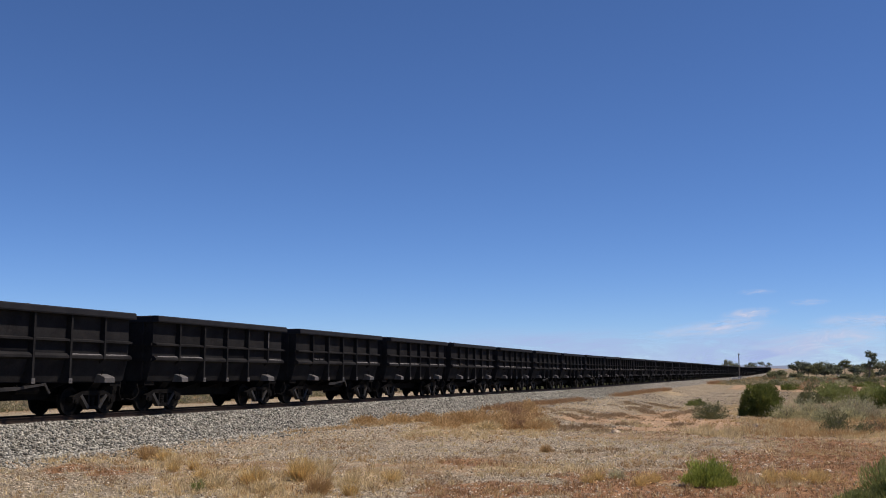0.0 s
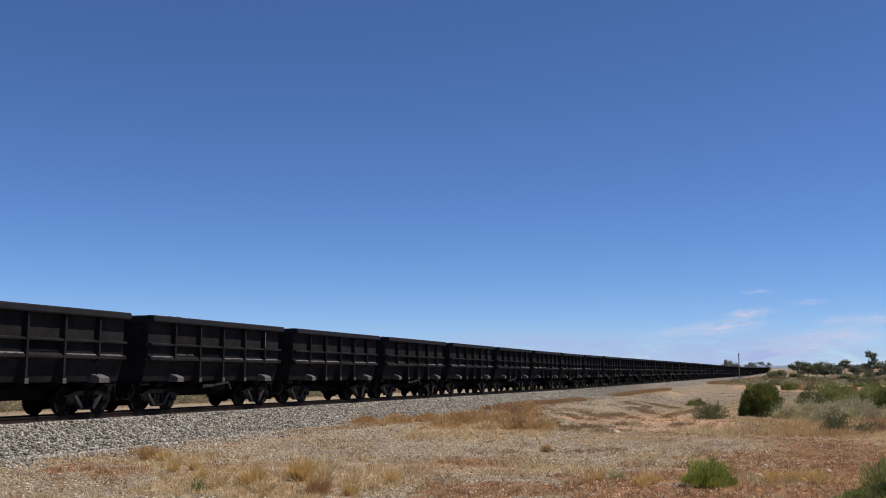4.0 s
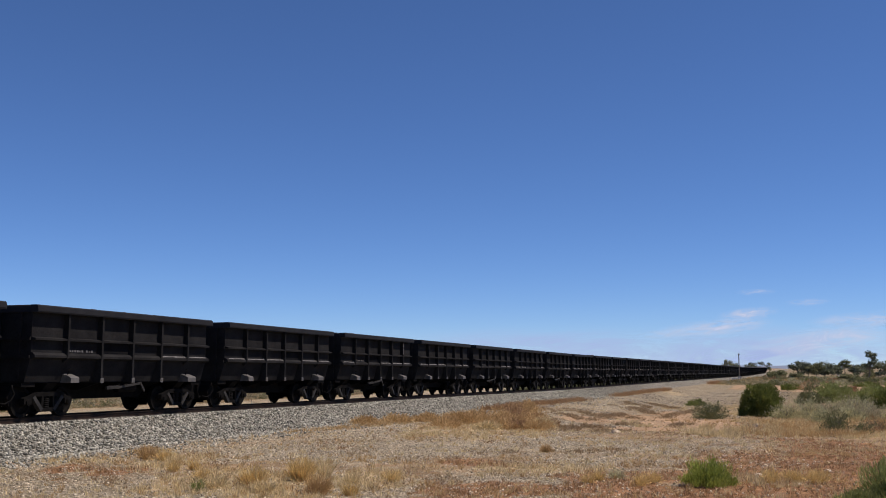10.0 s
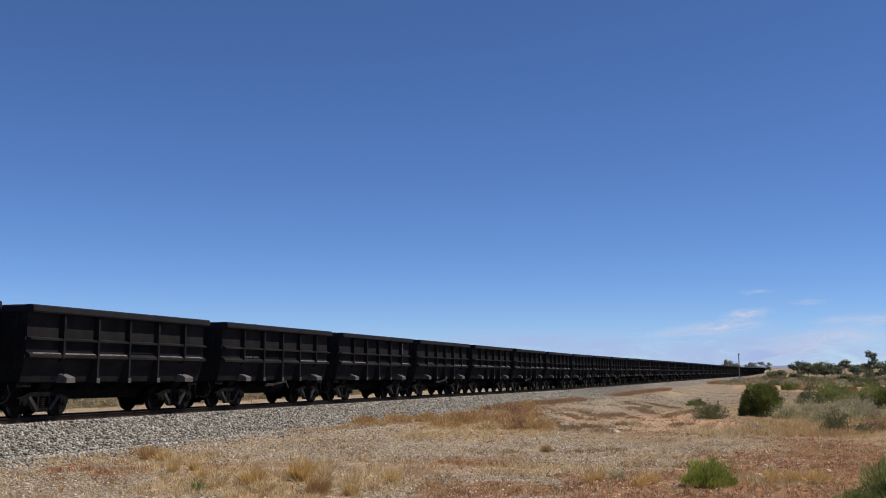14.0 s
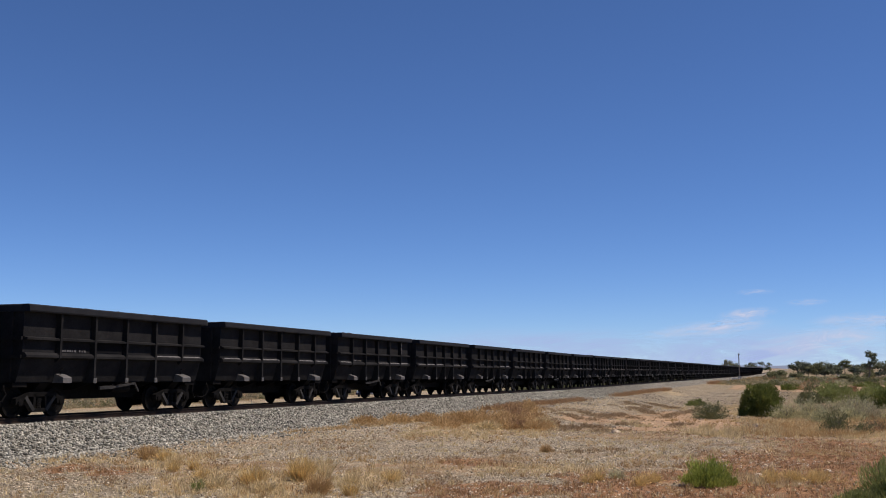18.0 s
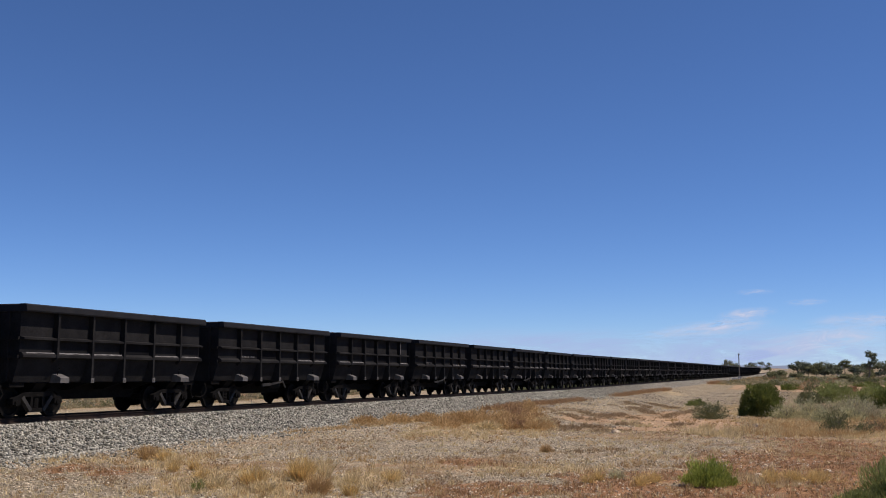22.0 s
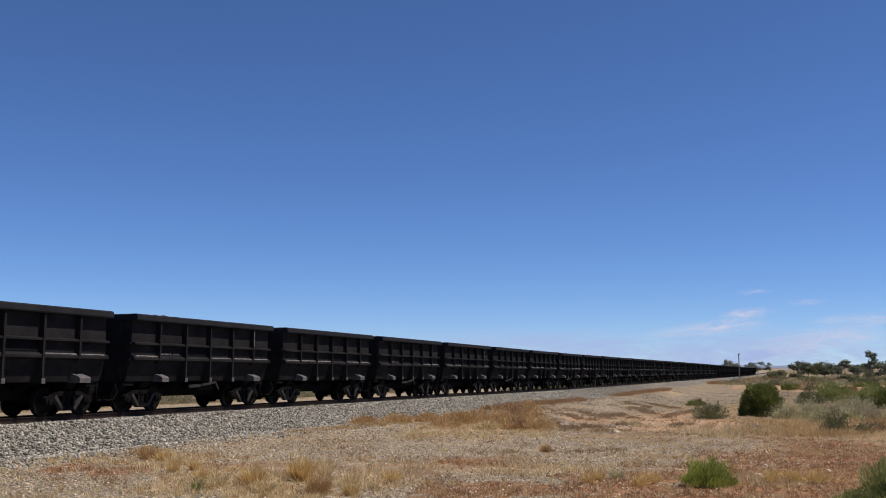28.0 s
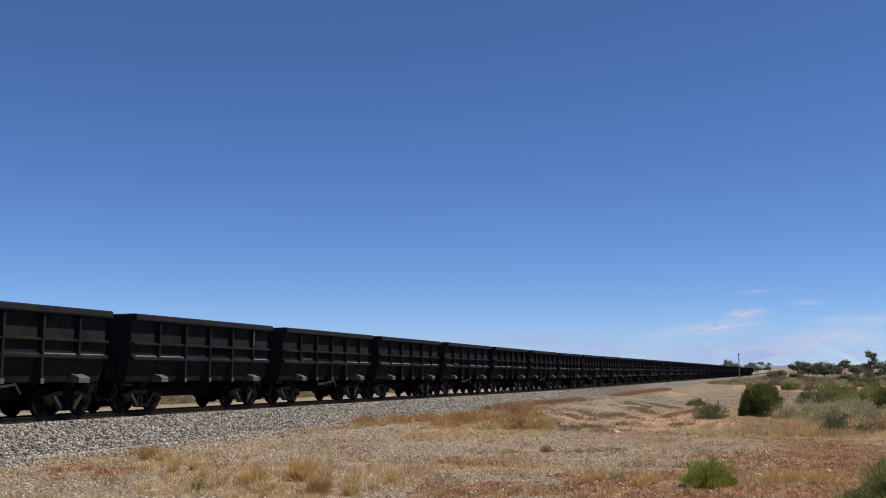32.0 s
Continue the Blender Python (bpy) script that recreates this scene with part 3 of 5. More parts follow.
    earth = mixed(ranged(far.outputs["Y"], 60.0, 115.0), earth, plain)
    col = mixed(masked(sep.outputs[0], 2.0), earth, pebble)
    col = mixed(masked(sep.outputs[1], 1.2), col, sand)
    col = mixed(masked(att.outputs["Alpha"], 2.2), col, straw)
    col = mixed(masked(sep.outputs[2], 2.2), col, rust)
    # small litter and loose pebbles everywhere
    speck = n.new("ShaderNodeTexVoronoi")
    speck.inputs["Scale"].default_value = 9
    l.new(geo.outputs["Position"], speck.inputs["Vector"])
    tone2 = n.new("ShaderNodeSeparateColor")
    l.new(speck.outputs["Color"], tone2.inputs[0])
    few = n.new("ShaderNodeMath")
    few.operation = "MULTIPLY"
    l.new(ranged(speck.outputs["Distance"], 0.28, 0.2), few.inputs[0])
    l.new(ranged(tone2.outputs[1], 0.42, 0.47), few.inputs[1])
    col = mixed(few.outputs[0], col, mixed(tone2.outputs[0], (0.13, 0.09, 0.06), (0.54, 0.46, 0.36)))
    col = mixed(1.0, col, mixed(ranged(grain(14.0, 6, 0.75), 0.32, 0.68), (0.50, 0.487, 0.462), (1.07, 1.065, 1.02)), "MULTIPLY")
    col = mixed(ranged(grain(0.12, 3), 0.3, 0.7, 0.0, 1.0), col, mixed(1.0, col, (0.80, 0.78, 0.76), "MULTIPLY"))
    col = mixed(1.0, col, mixed(ranged(grain(0.7, 7, 0.72), 0.36, 0.64), (0.78, 0.765, 0.75), (1.12, 1.12, 1.12)), "MULTIPLY")
    l.new(col, b.inputs["Base Color"])
    bp = n.new("ShaderNodeBump")
    bp.inputs["Strength"].default_value, bp.inputs["Distance"].default_value = 0.9, 0.06
    h = n.new("ShaderNodeMath")
    h.operation = "ADD"
    l.new(grain(7.0, 8, 0.75), h.inputs[0])
    l.new(ranged(vor.outputs["Distance"], 0.0, 0.7, 0.5, 0.0), h.inputs[1])
    l.new(h.outputs[0], bp.inputs["Height"])
    l.new(bp.outputs["Normal"], b.inputs["Normal"])
    return m


ground = tagged(sheet("ground", verts, faces, earth_material()), "dry reddish earth strewn with gravel and dead grass", "ground", kind="structure")
weights = np.zeros((len(verts), 4), dtype=np.float32)
for i, (x, y, z) in enumerate(verts):
    weights[i] = cover(x, y)
layer = ground.data.attributes.new("cover", "FLOAT_COLOR", "POINT")
layer.data.foreach_set("color", weights.ravel())
for f in ground.data.polygons:
    f.use_smooth = True


# ---- loose stones ----
def pebble_shape():
    """A twelve-sided stone of unit size."""
    p = (1 + 5 ** 0.5) / 2
    v = np.array([(-1, p, 0), (1, p, 0), (-1, -p, 0), (1, -p, 0), (0, -1, p), (0, 1, p), (0, -1, -p), (0, 1, -p), (p, 0, -1), (p, 0, 1), (-p, 0, -1), (-p, 0, 1)], float)
    return v / np.linalg.norm(v[0])


ICO = pebble_shape()
ICO_F = np.array([(0, 11, 5), (0, 5, 1), (0, 1, 7), (0, 7, 10), (0, 10, 11), (1, 5, 9), (5, 11, 4), (11, 10, 2), (10, 7, 6), (7, 1, 8), (3, 9, 4), (3, 4, 2), (3, 2, 6), (3, 6, 8), (3, 8, 9), (4, 9, 5), (2, 4, 11), (6, 2, 10), (8, 6, 7), (9, 8, 1)])
OCT = np.array([(1, 0, 0), (-1, 0, 0), (0, 1, 0), (0, -1, 0), (0, 0, 1), (0, 0, -1)], float)
OCT_F = np.array([(0, 2, 4), (2, 1, 4), (1, 3, 4), (3, 0, 4), (2, 0, 5), (1, 2, 5), (3, 1, 5), (0, 3, 5)])


def mesh_from(name, v, f, mat):
    """A mesh of triangles from arrays."""
    me = bpy.data.meshes.new(name)
    me.vertices.add(len(v))
    me.vertices.foreach_set("co", np.asarray(v, dtype=np.float32).ravel())
    me.loops.add(len(f) * 3)
    me.loops.foreach_set("vertex_index", np.asarray(f, dtype=np.int32).ravel())
    me.polygons.add(len(f))
    me.polygons.foreach_set("loop_start", np.arange(0, len(f) * 3, 3, dtype=np.int32))
    me.update(calc_edges=True)
    me.materials.append(mat)
    return new(name, me)


def stones(name, places, sizes, mat, seed, shape=OCT, tris=OCT_F, flat=0.75):
    rng = np.random.default_rng(seed)
    k, w = len(places), len(shape)
    q = rng.normal(size=(k, 4))
    q /= np.linalg.norm(q, axis=1)[:, None]
    a, b, c, d = q.T
    r = np.stack([np.stack([1 - 2 * (c * c + d * d), 2 * (b * c - a * d), 2 * (b * d + a * c)], 1), np.stack([2 * (b * c + a * d), 1 - 2 * (b * b + d * d), 2 * (c * d - a * b)], 1), np.stack([2 * (b * d - a * c), 2 * (c * d + a * b), 1 - 2 * (b * b + c * c)], 1)], 1)
    base = shape[None] * rng.uniform(0.62, 1.25, size=(k, w, 1)) * rng.uniform(0.7, 1.2, size=(k, 1, 3))
    v = np.einsum("kij,kwj->kwi", r, base) * np.asarray(sizes)[:, None, None] * np.array([1, 1, flat])
    v += np.asarray(places)[:, None, :]
    f = tris[None] + (np.arange(k) * w)[:, None, None]
    return mesh_from(name, v.reshape(-1, 3), f.reshape(-1, 3), mat)


STONE = material("broken_stone", (0.110, 0.107, 0.088), (0.440, 0.424, 0.350), 9.0, 0.9, 0, 0.3, 60, "Island", spread=0.68)
GRAVEL_STONE = material("loose_gravel", (0.22, 0.178, 0.122), (0.62, 0.535, 0.395), 9.0, 0.9, 0, 0.3, 60, "Island", spread=0.6)
rng = np.random.default_rng(11)
places, sizes = [], []
for i in range(44000):
    s = 17 + 125 * rng.random() ** 2.1
    lat = 1.15 + 2.2 * rng.random() + (2.2 * rng.random() ** 2 if rng.random() < 0.2 else 0)
    size = 0.034 + 0.034 * rng.random()
    lump = 0.05 * noise.noise((s * 0.35, lat * 1.2, 2.2)) * step(1.3, 1.8, lat)
    p = track(s, lat, bed_up(lat) + lump + 0.75 * size * rng.random())
    if lat > 3.0:
        p.z = ground_z(p.x, p.y) + 0.3 * size
    places.append(tuple(p))
    sizes.append(size * (1 + 0.005 * (s - 20)) * (1 - 0.75 * step(85, 140, s)))
for i in range(5000):
    s, lat = 17 + 50 * rng.random(), -1.0 + 2.1 * rng.random()
    places.append(tuple(track(s, lat, -0.18)))
    sizes.append(0.03 + 0.02 * rng.random())
tagged(stones("ballast_stones", places, sizes, STONE, 3), "loose grey crushed ballast stones", "ballast stones", kind="stuff")
places, sizes = [], []
while len(places) < 24000:
    x, y = -14 + 34 * rng.random(), 17 + 45 * rng.random() ** 1.5
    if abs(x) > 0.5 * y + 2 or along(x, y)[1] < 3.0:
        continue
    if rng.random() < 0.06 + 0.94 * cover(x, y)[0]:
        places.append((x, y, ground_z(x, y) + 0.006))
        sizes.append((0.014 + 0.030 * rng.random() ** 2) * (1 + 0.012 * (y - 20)))
tagged(stones("gravel_scatter", places, sizes, GRAVEL_STONE, 5), "scattered pale gravel on the dry earth", "gravel", kind="stuff")

CLOD = material("bank_clods", (0.13, 0.105, 0.075), (0.46, 0.40, 0.31), 9.0, 0.9, 0, 0.3, 60, "Island", spread=0.7)
places, sizes = [], []
while len(places) < 7000:
    s, lat = 50 + 110 * rng.random() ** 1.5, 4.2 + 17 * rng.random()
    p = track(s, lat)
    if noise.noise((p.x * 0.35, p.y * 0.16, 2.7)) < 0.35 * rng.random() - 0.15 or cover(p.x, p.y)[1] > 0.6:
        continue
    places.append((p.x, p.y, ground_z(p.x, p.y) + 0.01))
    sizes.append((0.025 + 0.055 * rng.random() ** 2.5) * (1 + 0.008 * (s - 50)))
tagged(stones("bank_stones", places, sizes, CLOD, 6), "scattered clods and stones on the gravel bank", "stones", kind="stuff")


# ---- plants ----
def foliage_material(name, dark, light):
    """Leaves that let some light through."""
    m = material(name, dark, light, 2.5, 0.75, 0, 0, 20, "Island", spread=0.25)
    t = m.node_tree
    b = t.nodes["Principled BSDF"]
    thin = t.nodes.new("ShaderNodeBsdfTranslucent")
    mix = t.nodes.new("ShaderNodeMixShader")
    mix.inputs["Fac"].default_value = 0.4
    t.links.new(b.inputs["Base Color"].links[0].from_socket, thin.inputs["Color"])
    t.links.new(b.outputs[0], mix.inputs[1])
    t.links.new(thin.outputs[0], mix.inputs[2])
    t.links.new(mix.outputs[0], t.nodes["Material Output"].inputs["Surface"])
    return m


STRAW_LEAF = foliage_material("straw_blades", (0.50, 0.395, 0.205), (0.75, 0.62, 0.37))
GOLD_LEAF = foliage_material("golden_blades", (0.50, 0.345, 0.125), (0.74, 0.555, 0.255))
RUST_LEAF = foliage_material("rusty_weed", (0.23, 0.135, 0.066), (0.42, 0.265, 0.142))
WEED_LEAF = foliage_material("dead_weed", (0.365, 0.232, 0.102), (0.60, 0.422, 0.205))
GREEN_LEAF = foliage_material("fresh_green_leaf", (0.18, 0.225, 0.042), (0.43, 0.47, 0.11))
SAGE_LEAF = foliage_material("sage_leaf", (0.16, 0.185, 0.060), (0.34, 0.365, 0.135))
OLIVE_LEAF = foliage_material("olive_leaf", (0.085, 0.108, 0.026), (0.205, 0.230, 0.062))
GREY_LEAF = foliage_material("grey_saltbush", (0.30, 0.29, 0.16), (0.56, 0.53, 0.31))
DULL_LEAF = foliage_material("dull_scrub", (0.105, 0.115, 0.052), (0.225, 0.225, 0.115))
# grey-green gum leaf, paled further by distance haze in the colour
GUM_LEAF = foliage_material("hazed_gum_leaf", (0.085, 0.10, 0.065), (0.185, 0.205, 0.135))
MAT_LEAF = foliage_material("dead_creeper", (0.22, 0.155, 0.085), (0.42, 0.31, 0.19))
SCRUB_LEAF = foliage_material("dry_scrub", (0.22, 0.195, 0.115), (0.44, 0.39, 0.25))
BARK = material("grey_bark", (0.10, 0.085, 0.07), (0.24, 0.21, 0.18), 4.0, 0.9, 0, 0.5, 30)


class Blades:
    """Collects narrow blades and leaves for one mesh."""

    def __init__(self, seed):
        self.rnd, self.v, self.f = random.Random(seed), [], []

    def blade(self, base, way, length, width, droop=0.3):
        b, d = Vector(base), Vector(way).normalized()
        side = d.cross(Vector((self.rnd.uniform(-1, 1), self.rnd.uniform(-1, 1), 0.3))).normalized() * width / 2
        mid = b + d * length * 0.55
        tip = b + d * length - Vector((0, 0, droop * length * (1 - abs(d.z)) + 0.03 * length))
        k = len(self.v)
        self.v += [tuple(b - side), tuple(b + side), tuple(mid + side * 0.8), tuple(mid - side * 0.8), tuple(tip)]
        self.f += [(k, k + 1, k + 2), (k, k + 2, k + 3), (k + 3, k + 2, k + 4)]

    def leaf(self, at, way, length, width, face=(0, 0, 0)):
        """A pointed leaf; face is the side towards which it tends to turn."""
        a, d = Vector(at), Vector(way).normalized()
        any_ = Vector((self.rnd.uniform(-1, 1), self.rnd.uniform(-1, 1), self.rnd.uniform(-1, 1)))
        side = d.cross(any_ + 1.6 * Vector(face)).normalized() * width / 2
        k = len(self.v)
        self.v += [tuple(a), tuple(a + d * length * 0.5 + side), tuple(a + d * length), tuple(a + d * length * 0.5 - side)]
        self.f += [(k, k + 1, k + 2), (k, k + 2, k + 3)]

    def tuft(self, x, y, height, radius, count, width=0.008, lean=0.6, z=None):
        z = ground_z(x, y) - 0.01 if z is None else z
        r = self.rnd
        for _ in range(count):
            a, q = r.uniform(0, 2 * math.pi), radius * math.sqrt(r.random())
            out = lean * (0.3 + 0.7 * r.random()) * q / max(radius, 0.01) + r.uniform(-0.15, 0.15)
            way = (math.cos(a) * out + r.uniform(-0.2, 0.2), math.sin(a) * out + r.uniform(-0.2, 0.2), 1)
            self.blade((x + 0.6 * q * math.cos(a), y + 0.6 * q * math.sin(a), z), way, height * r.uniform(0.3, 1.1), width * r.uniform(0.7, 1.4))

    def dome(self, x, y, radius, height, count, length, slim=0.12, z=None):
        """A rounded tangle of twigs or leaves."""
        z = ground_z(x, y) if z is None else z
        r = self.rnd
        for _ in range(count):
            a, lift, k = r.uniform(0, 2 * math.pi), math.asin(r.random()), r.random() ** 0.5
            d = Vector((math.cos(lift) * math.cos(a), math.cos(lift) * math.sin(a), math.sin(lift)))
            s = length * r.uniform(0.5, 1.4)
            self.leaf((x + radius * d.x * k, y + radius * d.y * k, z + height * d.z * k), d + Vector((r.gauss(0, 0.7), r.gauss(0, 0.7), r.gauss(0.3, 0.7))), s, s * slim)

    def made(self, name, mat):
        return mesh_from(name, self.v, self.f, mat)


def scatter(name, mat, label, seed, count, box_, want, height, radius, blades, width):
    """Many small tufts as one cover; want(x, y) gives how likely one grows there."""
    b = Blades(seed)
    r = b.rnd
    made = tries = 0
    while made < count and tries < count * 40:
        tries += 1
        y = box_[2] + (box_[3] - box_[2]) * r.random() ** 1.5
        x = r.uniform(max(box_[0], -0.46 * y - 1.5), min(box_[1], 0.46 * y + 1.5))
        if along(x, y)[1] < 3.3 or r.random() > want(x, y):
            continue
        k = (0.5 + 0.8 * r.random()) * (0.8 + 0.4 * noise.noise((x * 0.8, y * 0.8, seed)))
        b.tuft(x, y, height * k, radius * k, blades, width * (1 + 0.015 * max(0, y - 25)), 0.9)
        made += 1
    return tagged(b.made(name, mat), label, "dry grass", kind="stuff")


scatter("straw_grass", STRAW_LEAF, "short straw-coloured dead grass", 21, 6600, (-12, 36, 17, 100), lambda x, y: (0.07 + 0.9 * cover(x, y)[3]) * (1 - cover(x, y)[1]), 0.20, 0.12, 16, 0.009)
scatter("brown_weeds", WEED_LEAF, "brown dead weeds among the straw", 23, 1300, (-12, 22, 17, 60), lambda x, y: 0.12 + 0.6 * cover(x, y)[3] * (1 - cover(x, y)[1]), 0.20, 0.10, 18, 0.008)
scatter("rusty_weeds", RUST_LEAF, "low red-brown dead weeds", 22, 3000, (-12, 26, 17, 80), lambda x, y: 0.04 + 0.9 * cover(x, y)[2], 0.12, 0.11, 13, 0.010)


scatter("field_grass", STRAW_LEAF, "tall straw-coloured grass in the field", 24, 900, (10, 24, 40, 62), lambda x, y: step(38, 52, y + 5 * noise.noise((x * 0.5, y * 0.3, 1.1))) * (0.15 + 0.85 * step(-0.1, 0.35, noise.noise((x * 0.35, y * 0.2, 3.3)))) * (1 - cover(x, y)[1]), 0.34, 0.24, 20, 0.012)
scatter("low_straw", STRAW_LEAF, "short straw and weeds on stony ground", 26, 700, (5, 23, 30, 48), lambda x, y: 0.25 + 0.75 * step(-0.2, 0.3, noise.noise((x * 0.5, y * 0.3, 4.3))), 0.17, 0.16, 14, 0.010)
scatter("field_grass", WEED_LEAF, "tall brown dead grass in the field", 25, 500, (13, 26, 41, 62), lambda x, y: 0.2 + 0.8 * step(-0.1, 0.35, noise.noise((x * 0.3, y * 0.2, 7.3))) * (1 - cover(x, y)[1]), 0.44, 0.22, 20, 0.012)


def shrub(name, x, y, width, height, mat, leaves, label, seed, leaf=0.07, thin=0.25, upright=0.4, stems=9, rough=0.35, category="shrub", slim=0.32):
    """A bush: bent stems from one foot and a ragged crown of leaves on many twigs."""
    b = Blades(seed)
    r = b.rnd
    z = ground_z(x, y) - 0.03
    root = tagged(new(name), label, category)
    root.location = (x, y, z)
    bm = bmesh.new()
    for i in range(stems):
        a = 2 * math.pi * (i + r.random()) / stems
        q = width * 0.33 * r.uniform(0.3, 1)
        h = height * r.uniform(0.5, 0.85)
        tube(bm, [(0.03 * math.cos(a), 0.03 * math.sin(a), 0), (0.45 * q * math.cos(a), 0.45 * q * math.sin(a), h * 0.5), (q * math.cos(a), q * math.sin(a), h)], [0.018 * height + 0.006, 0.012 * height + 0.004, 0.004], 5)
    part("stem", bm, BARK, root)
    heads = []
    for _ in range(leaves):
        if len(heads) < 60 or r.random() < 0.4:
            a, lift = r.uniform(0, 2 * math.pi), math.asin(r.random() ** 1.15)
            d = Vector((math.cos(lift) * math.cos(a), math.cos(lift) * math.sin(a), math.sin(lift)))
            heads.append(d)
        else:      # most leaves sit in clumps on the twigs
            d = (heads[r.randrange(60)] + Vector((r.gauss(0, 0.13), r.gauss(0, 0.13), r.gauss(0, 0.13)))).normalized()
            d.z = abs(d.z)
        k = (r.random() ** thin) * (1 + rough * noise.noise(d * 2.2 + Vector((seed, 0, 0))) + 0.6 * rough * noise.noise(d * 6.0 + Vector((0, seed, 0))))
        p = Vector((0.5 * width * d.x * k, 0.5 * width * d.y * k, 0.93 * height * d.z * k + 0.03))
        way = d + Vector((0, 0, upright * 2)) + Vector((r.uniform(-0.6, 0.6), r.uniform(-0.6, 0.6), r.uniform(-0.4, 0.4)))
        s = leaf * r.uniform(0.6, 1.4)
        b.leaf(p, way, s, s * slim * r.uniform(0.7, 1.3), d)
    ob = b.made("foliage", mat)
    ob.parent = root
    return root


def tuft_thing(name, x, y, height, radius, count, mat, label, seed, width=0.008, lean=0.85):
    b = Blades(seed)
    b.tuft(0, 0, height, radius, int(1.8 * count), width, lean, 0.0)
    b.dome(0, 0, 1.3 * radius, 0.85 * height, int(1.5 * count), 0.12, 0.08, 0.0)
    ob = tagged(b.made(name, mat), label, "grass tuft")
    ob.location = (x, y, ground_z(x, y) - 0.02)
    return ob


# the bushes of the near field
shrub("round_bush", 21.45, 69.2, 2.9, 2.42, OLIVE_LEAF, 21000, "dense round dark green bush on dry grass", 31, 0.13, 0.22, 0.3, 10, 0.22, slim=0.34)
shrub("green_bush", 5.5, 21.4, 1.04, 0.54, GREEN_LEAF, 11000, "bright green wispy bush on red earth", 32, 0.085, 0.6, 1.5, 22, 0.45, slim=0.13)
shrub("green_bush", 8.35, 18.9, 1.45, 0.72, SAGE_LEAF, 12000, "dull green wispy bush beside rusty weeds", 33, 0.09, 0.6, 1.2, 18, 0.5, slim=0.17)
shrub("green_bush", 7.45, 18.6, 0.8, 0.26, SAGE_LEAF, 3500, "low dull green bush on red earth", 42, 0.07, 0.6, 1.0, 10, 0.5, slim=0.17)
shrub("low_bush", 22.47, 91.1, 1.8, 0.55, OLIVE_LEAF, 1500, "low green bush on the sandy bank", 34, 0.14, 0.3, 0.5)
shrub("scrub_bush", 16.6, 64.0, 2.3, 1.1, DULL_LEAF, 3600, "half-dry olive scrub bush", 35, 0.11, 0.5, 0.8, 14, 0.5)
shrub("scrub_bush", 17.25, 45.3, 1.5, 1.15, DULL_LEAF, 3600, "open olive-green scrub bush among dry grass", 36, 0.085, 0.7, 0.9, 14, 0.6)
shrub("scrub_bush", 17.4, 42.8, 1.1, 0.6, DULL_LEAF, 1500, "low pale green scrub bush", 37, 0.08, 0.6, 0.9, 10, 0.6)
shrub("wide_bush", 38.3, 101.0, 4.2, 1.8, SAGE_LEAF, 7500, "wide dark green bush behind grey scrub", 38, 0.20, 0.25, 0.3)
shrub("wide_bush", 42.3, 101.0, 4.0, 1.7, SAGE_LEAF, 7000, "wide dark green bush behind grey scrub", 39, 0.20, 0.25, 0.3)
shrub("wide_bush", 35.3, 99.0, 2.4, 1.2, DULL_LEAF, 3800, "olive bush behind grey scrub", 40, 0.18, 0.3, 0.3)
shrub("wide_bush", 36.6, 84.5, 2.3, 2.0, OLIVE_LEAF, 6000, "dark green bush on dry grass", 41, 0.16, 0.25, 0.3)
for i, (x, y, w, h) in enumerate(((21.9, 65.6, 2.4, 1.3), (23.6, 66.5, 2.2, 1.5), (25.4, 68.0, 2.4, 1.3), (27.2, 70.5, 2.6, 1.3), (24.4, 61.5, 2.0, 1.0), (28.6, 73.0, 2.2, 1.2), (22.3, 60.5, 1.6, 0.8), (30.6, 76.0, 2.4, 1.3), (26.4, 64.0, 2.2, 1.0), (32.6, 80.0, 2.6, 1.2), (29.0, 66.0, 2.0, 0.9))):
    shrub("saltbush", x, y, w, 0.85 * h, SCRUB_LEAF if i % 3 == 2 else GREY_LEAF, 2300, "%s twiggy saltbush in dry grass" % ("brown" if i % 3 == 2 else "grey"), 50 + i, 0.15, 0.6, 0.35, 16, 0.9, slim=0.25)
for i, (x, y, w, h) in enumerate(((20.2, 47.5, 1.2, 0.5), (21.5, 51.0, 1.4, 0.6), (23.0, 55.0, 1.5, 0.6), (19.6, 41.0, 0.9, 0.4))):
    shrub("low_scrub", x, y, w, h, DULL_LEAF if i % 2 else RUST_LEAF, 1100, "low half-dead scrub in dry grass", 60 + i, 0.07, 0.8, 0.8, 8, 0.6)
# single tufts that stand out
tuft_thing("grass_tuft", -3.05, 22.4, 0.60, 0.26, 420, GOLD_LEAF, "tall golden dry grass tuft", 71)
tuft_thing("grass_tuft", -2.45, 20.3, 0.48, 0.24, 360, WEED_LEAF, "brown dry grass tuft", 72)
tuft_thing("grass_tuft", -3.95, 21.6, 0.46, 0.30, 400, GOLD_LEAF, "olive-gold dry grass tuft", 73)
tuft_thing("grass_tuft", -2.66, 23.4, 0.62, 0.14, 110, STRAW_LEAF, "thin dry weed stalks with feathery heads", 74)
tuft_thing("grass_tuft", -3.20, 25.0, 0.34, 0.12, 110, GOLD_LEAF, "small golden grass tuft", 75)
tuft_thing("grass_tuft", -1.80, 20.2, 0.30, 0.14, 160, GOLD_LEAF, "small golden grass tuft", 141)
tuft_thing("grass_tuft", -4.60, 21.0, 0.34, 0.22, 220, STRAW_LEAF, "loose straw-coloured grass tuft", 142)
tuft_thing("grass_tuft", -3.50, 20.4, 0.30, 0.24, 220, STRAW_LEAF, "loose straw-coloured grass tuft", 143)
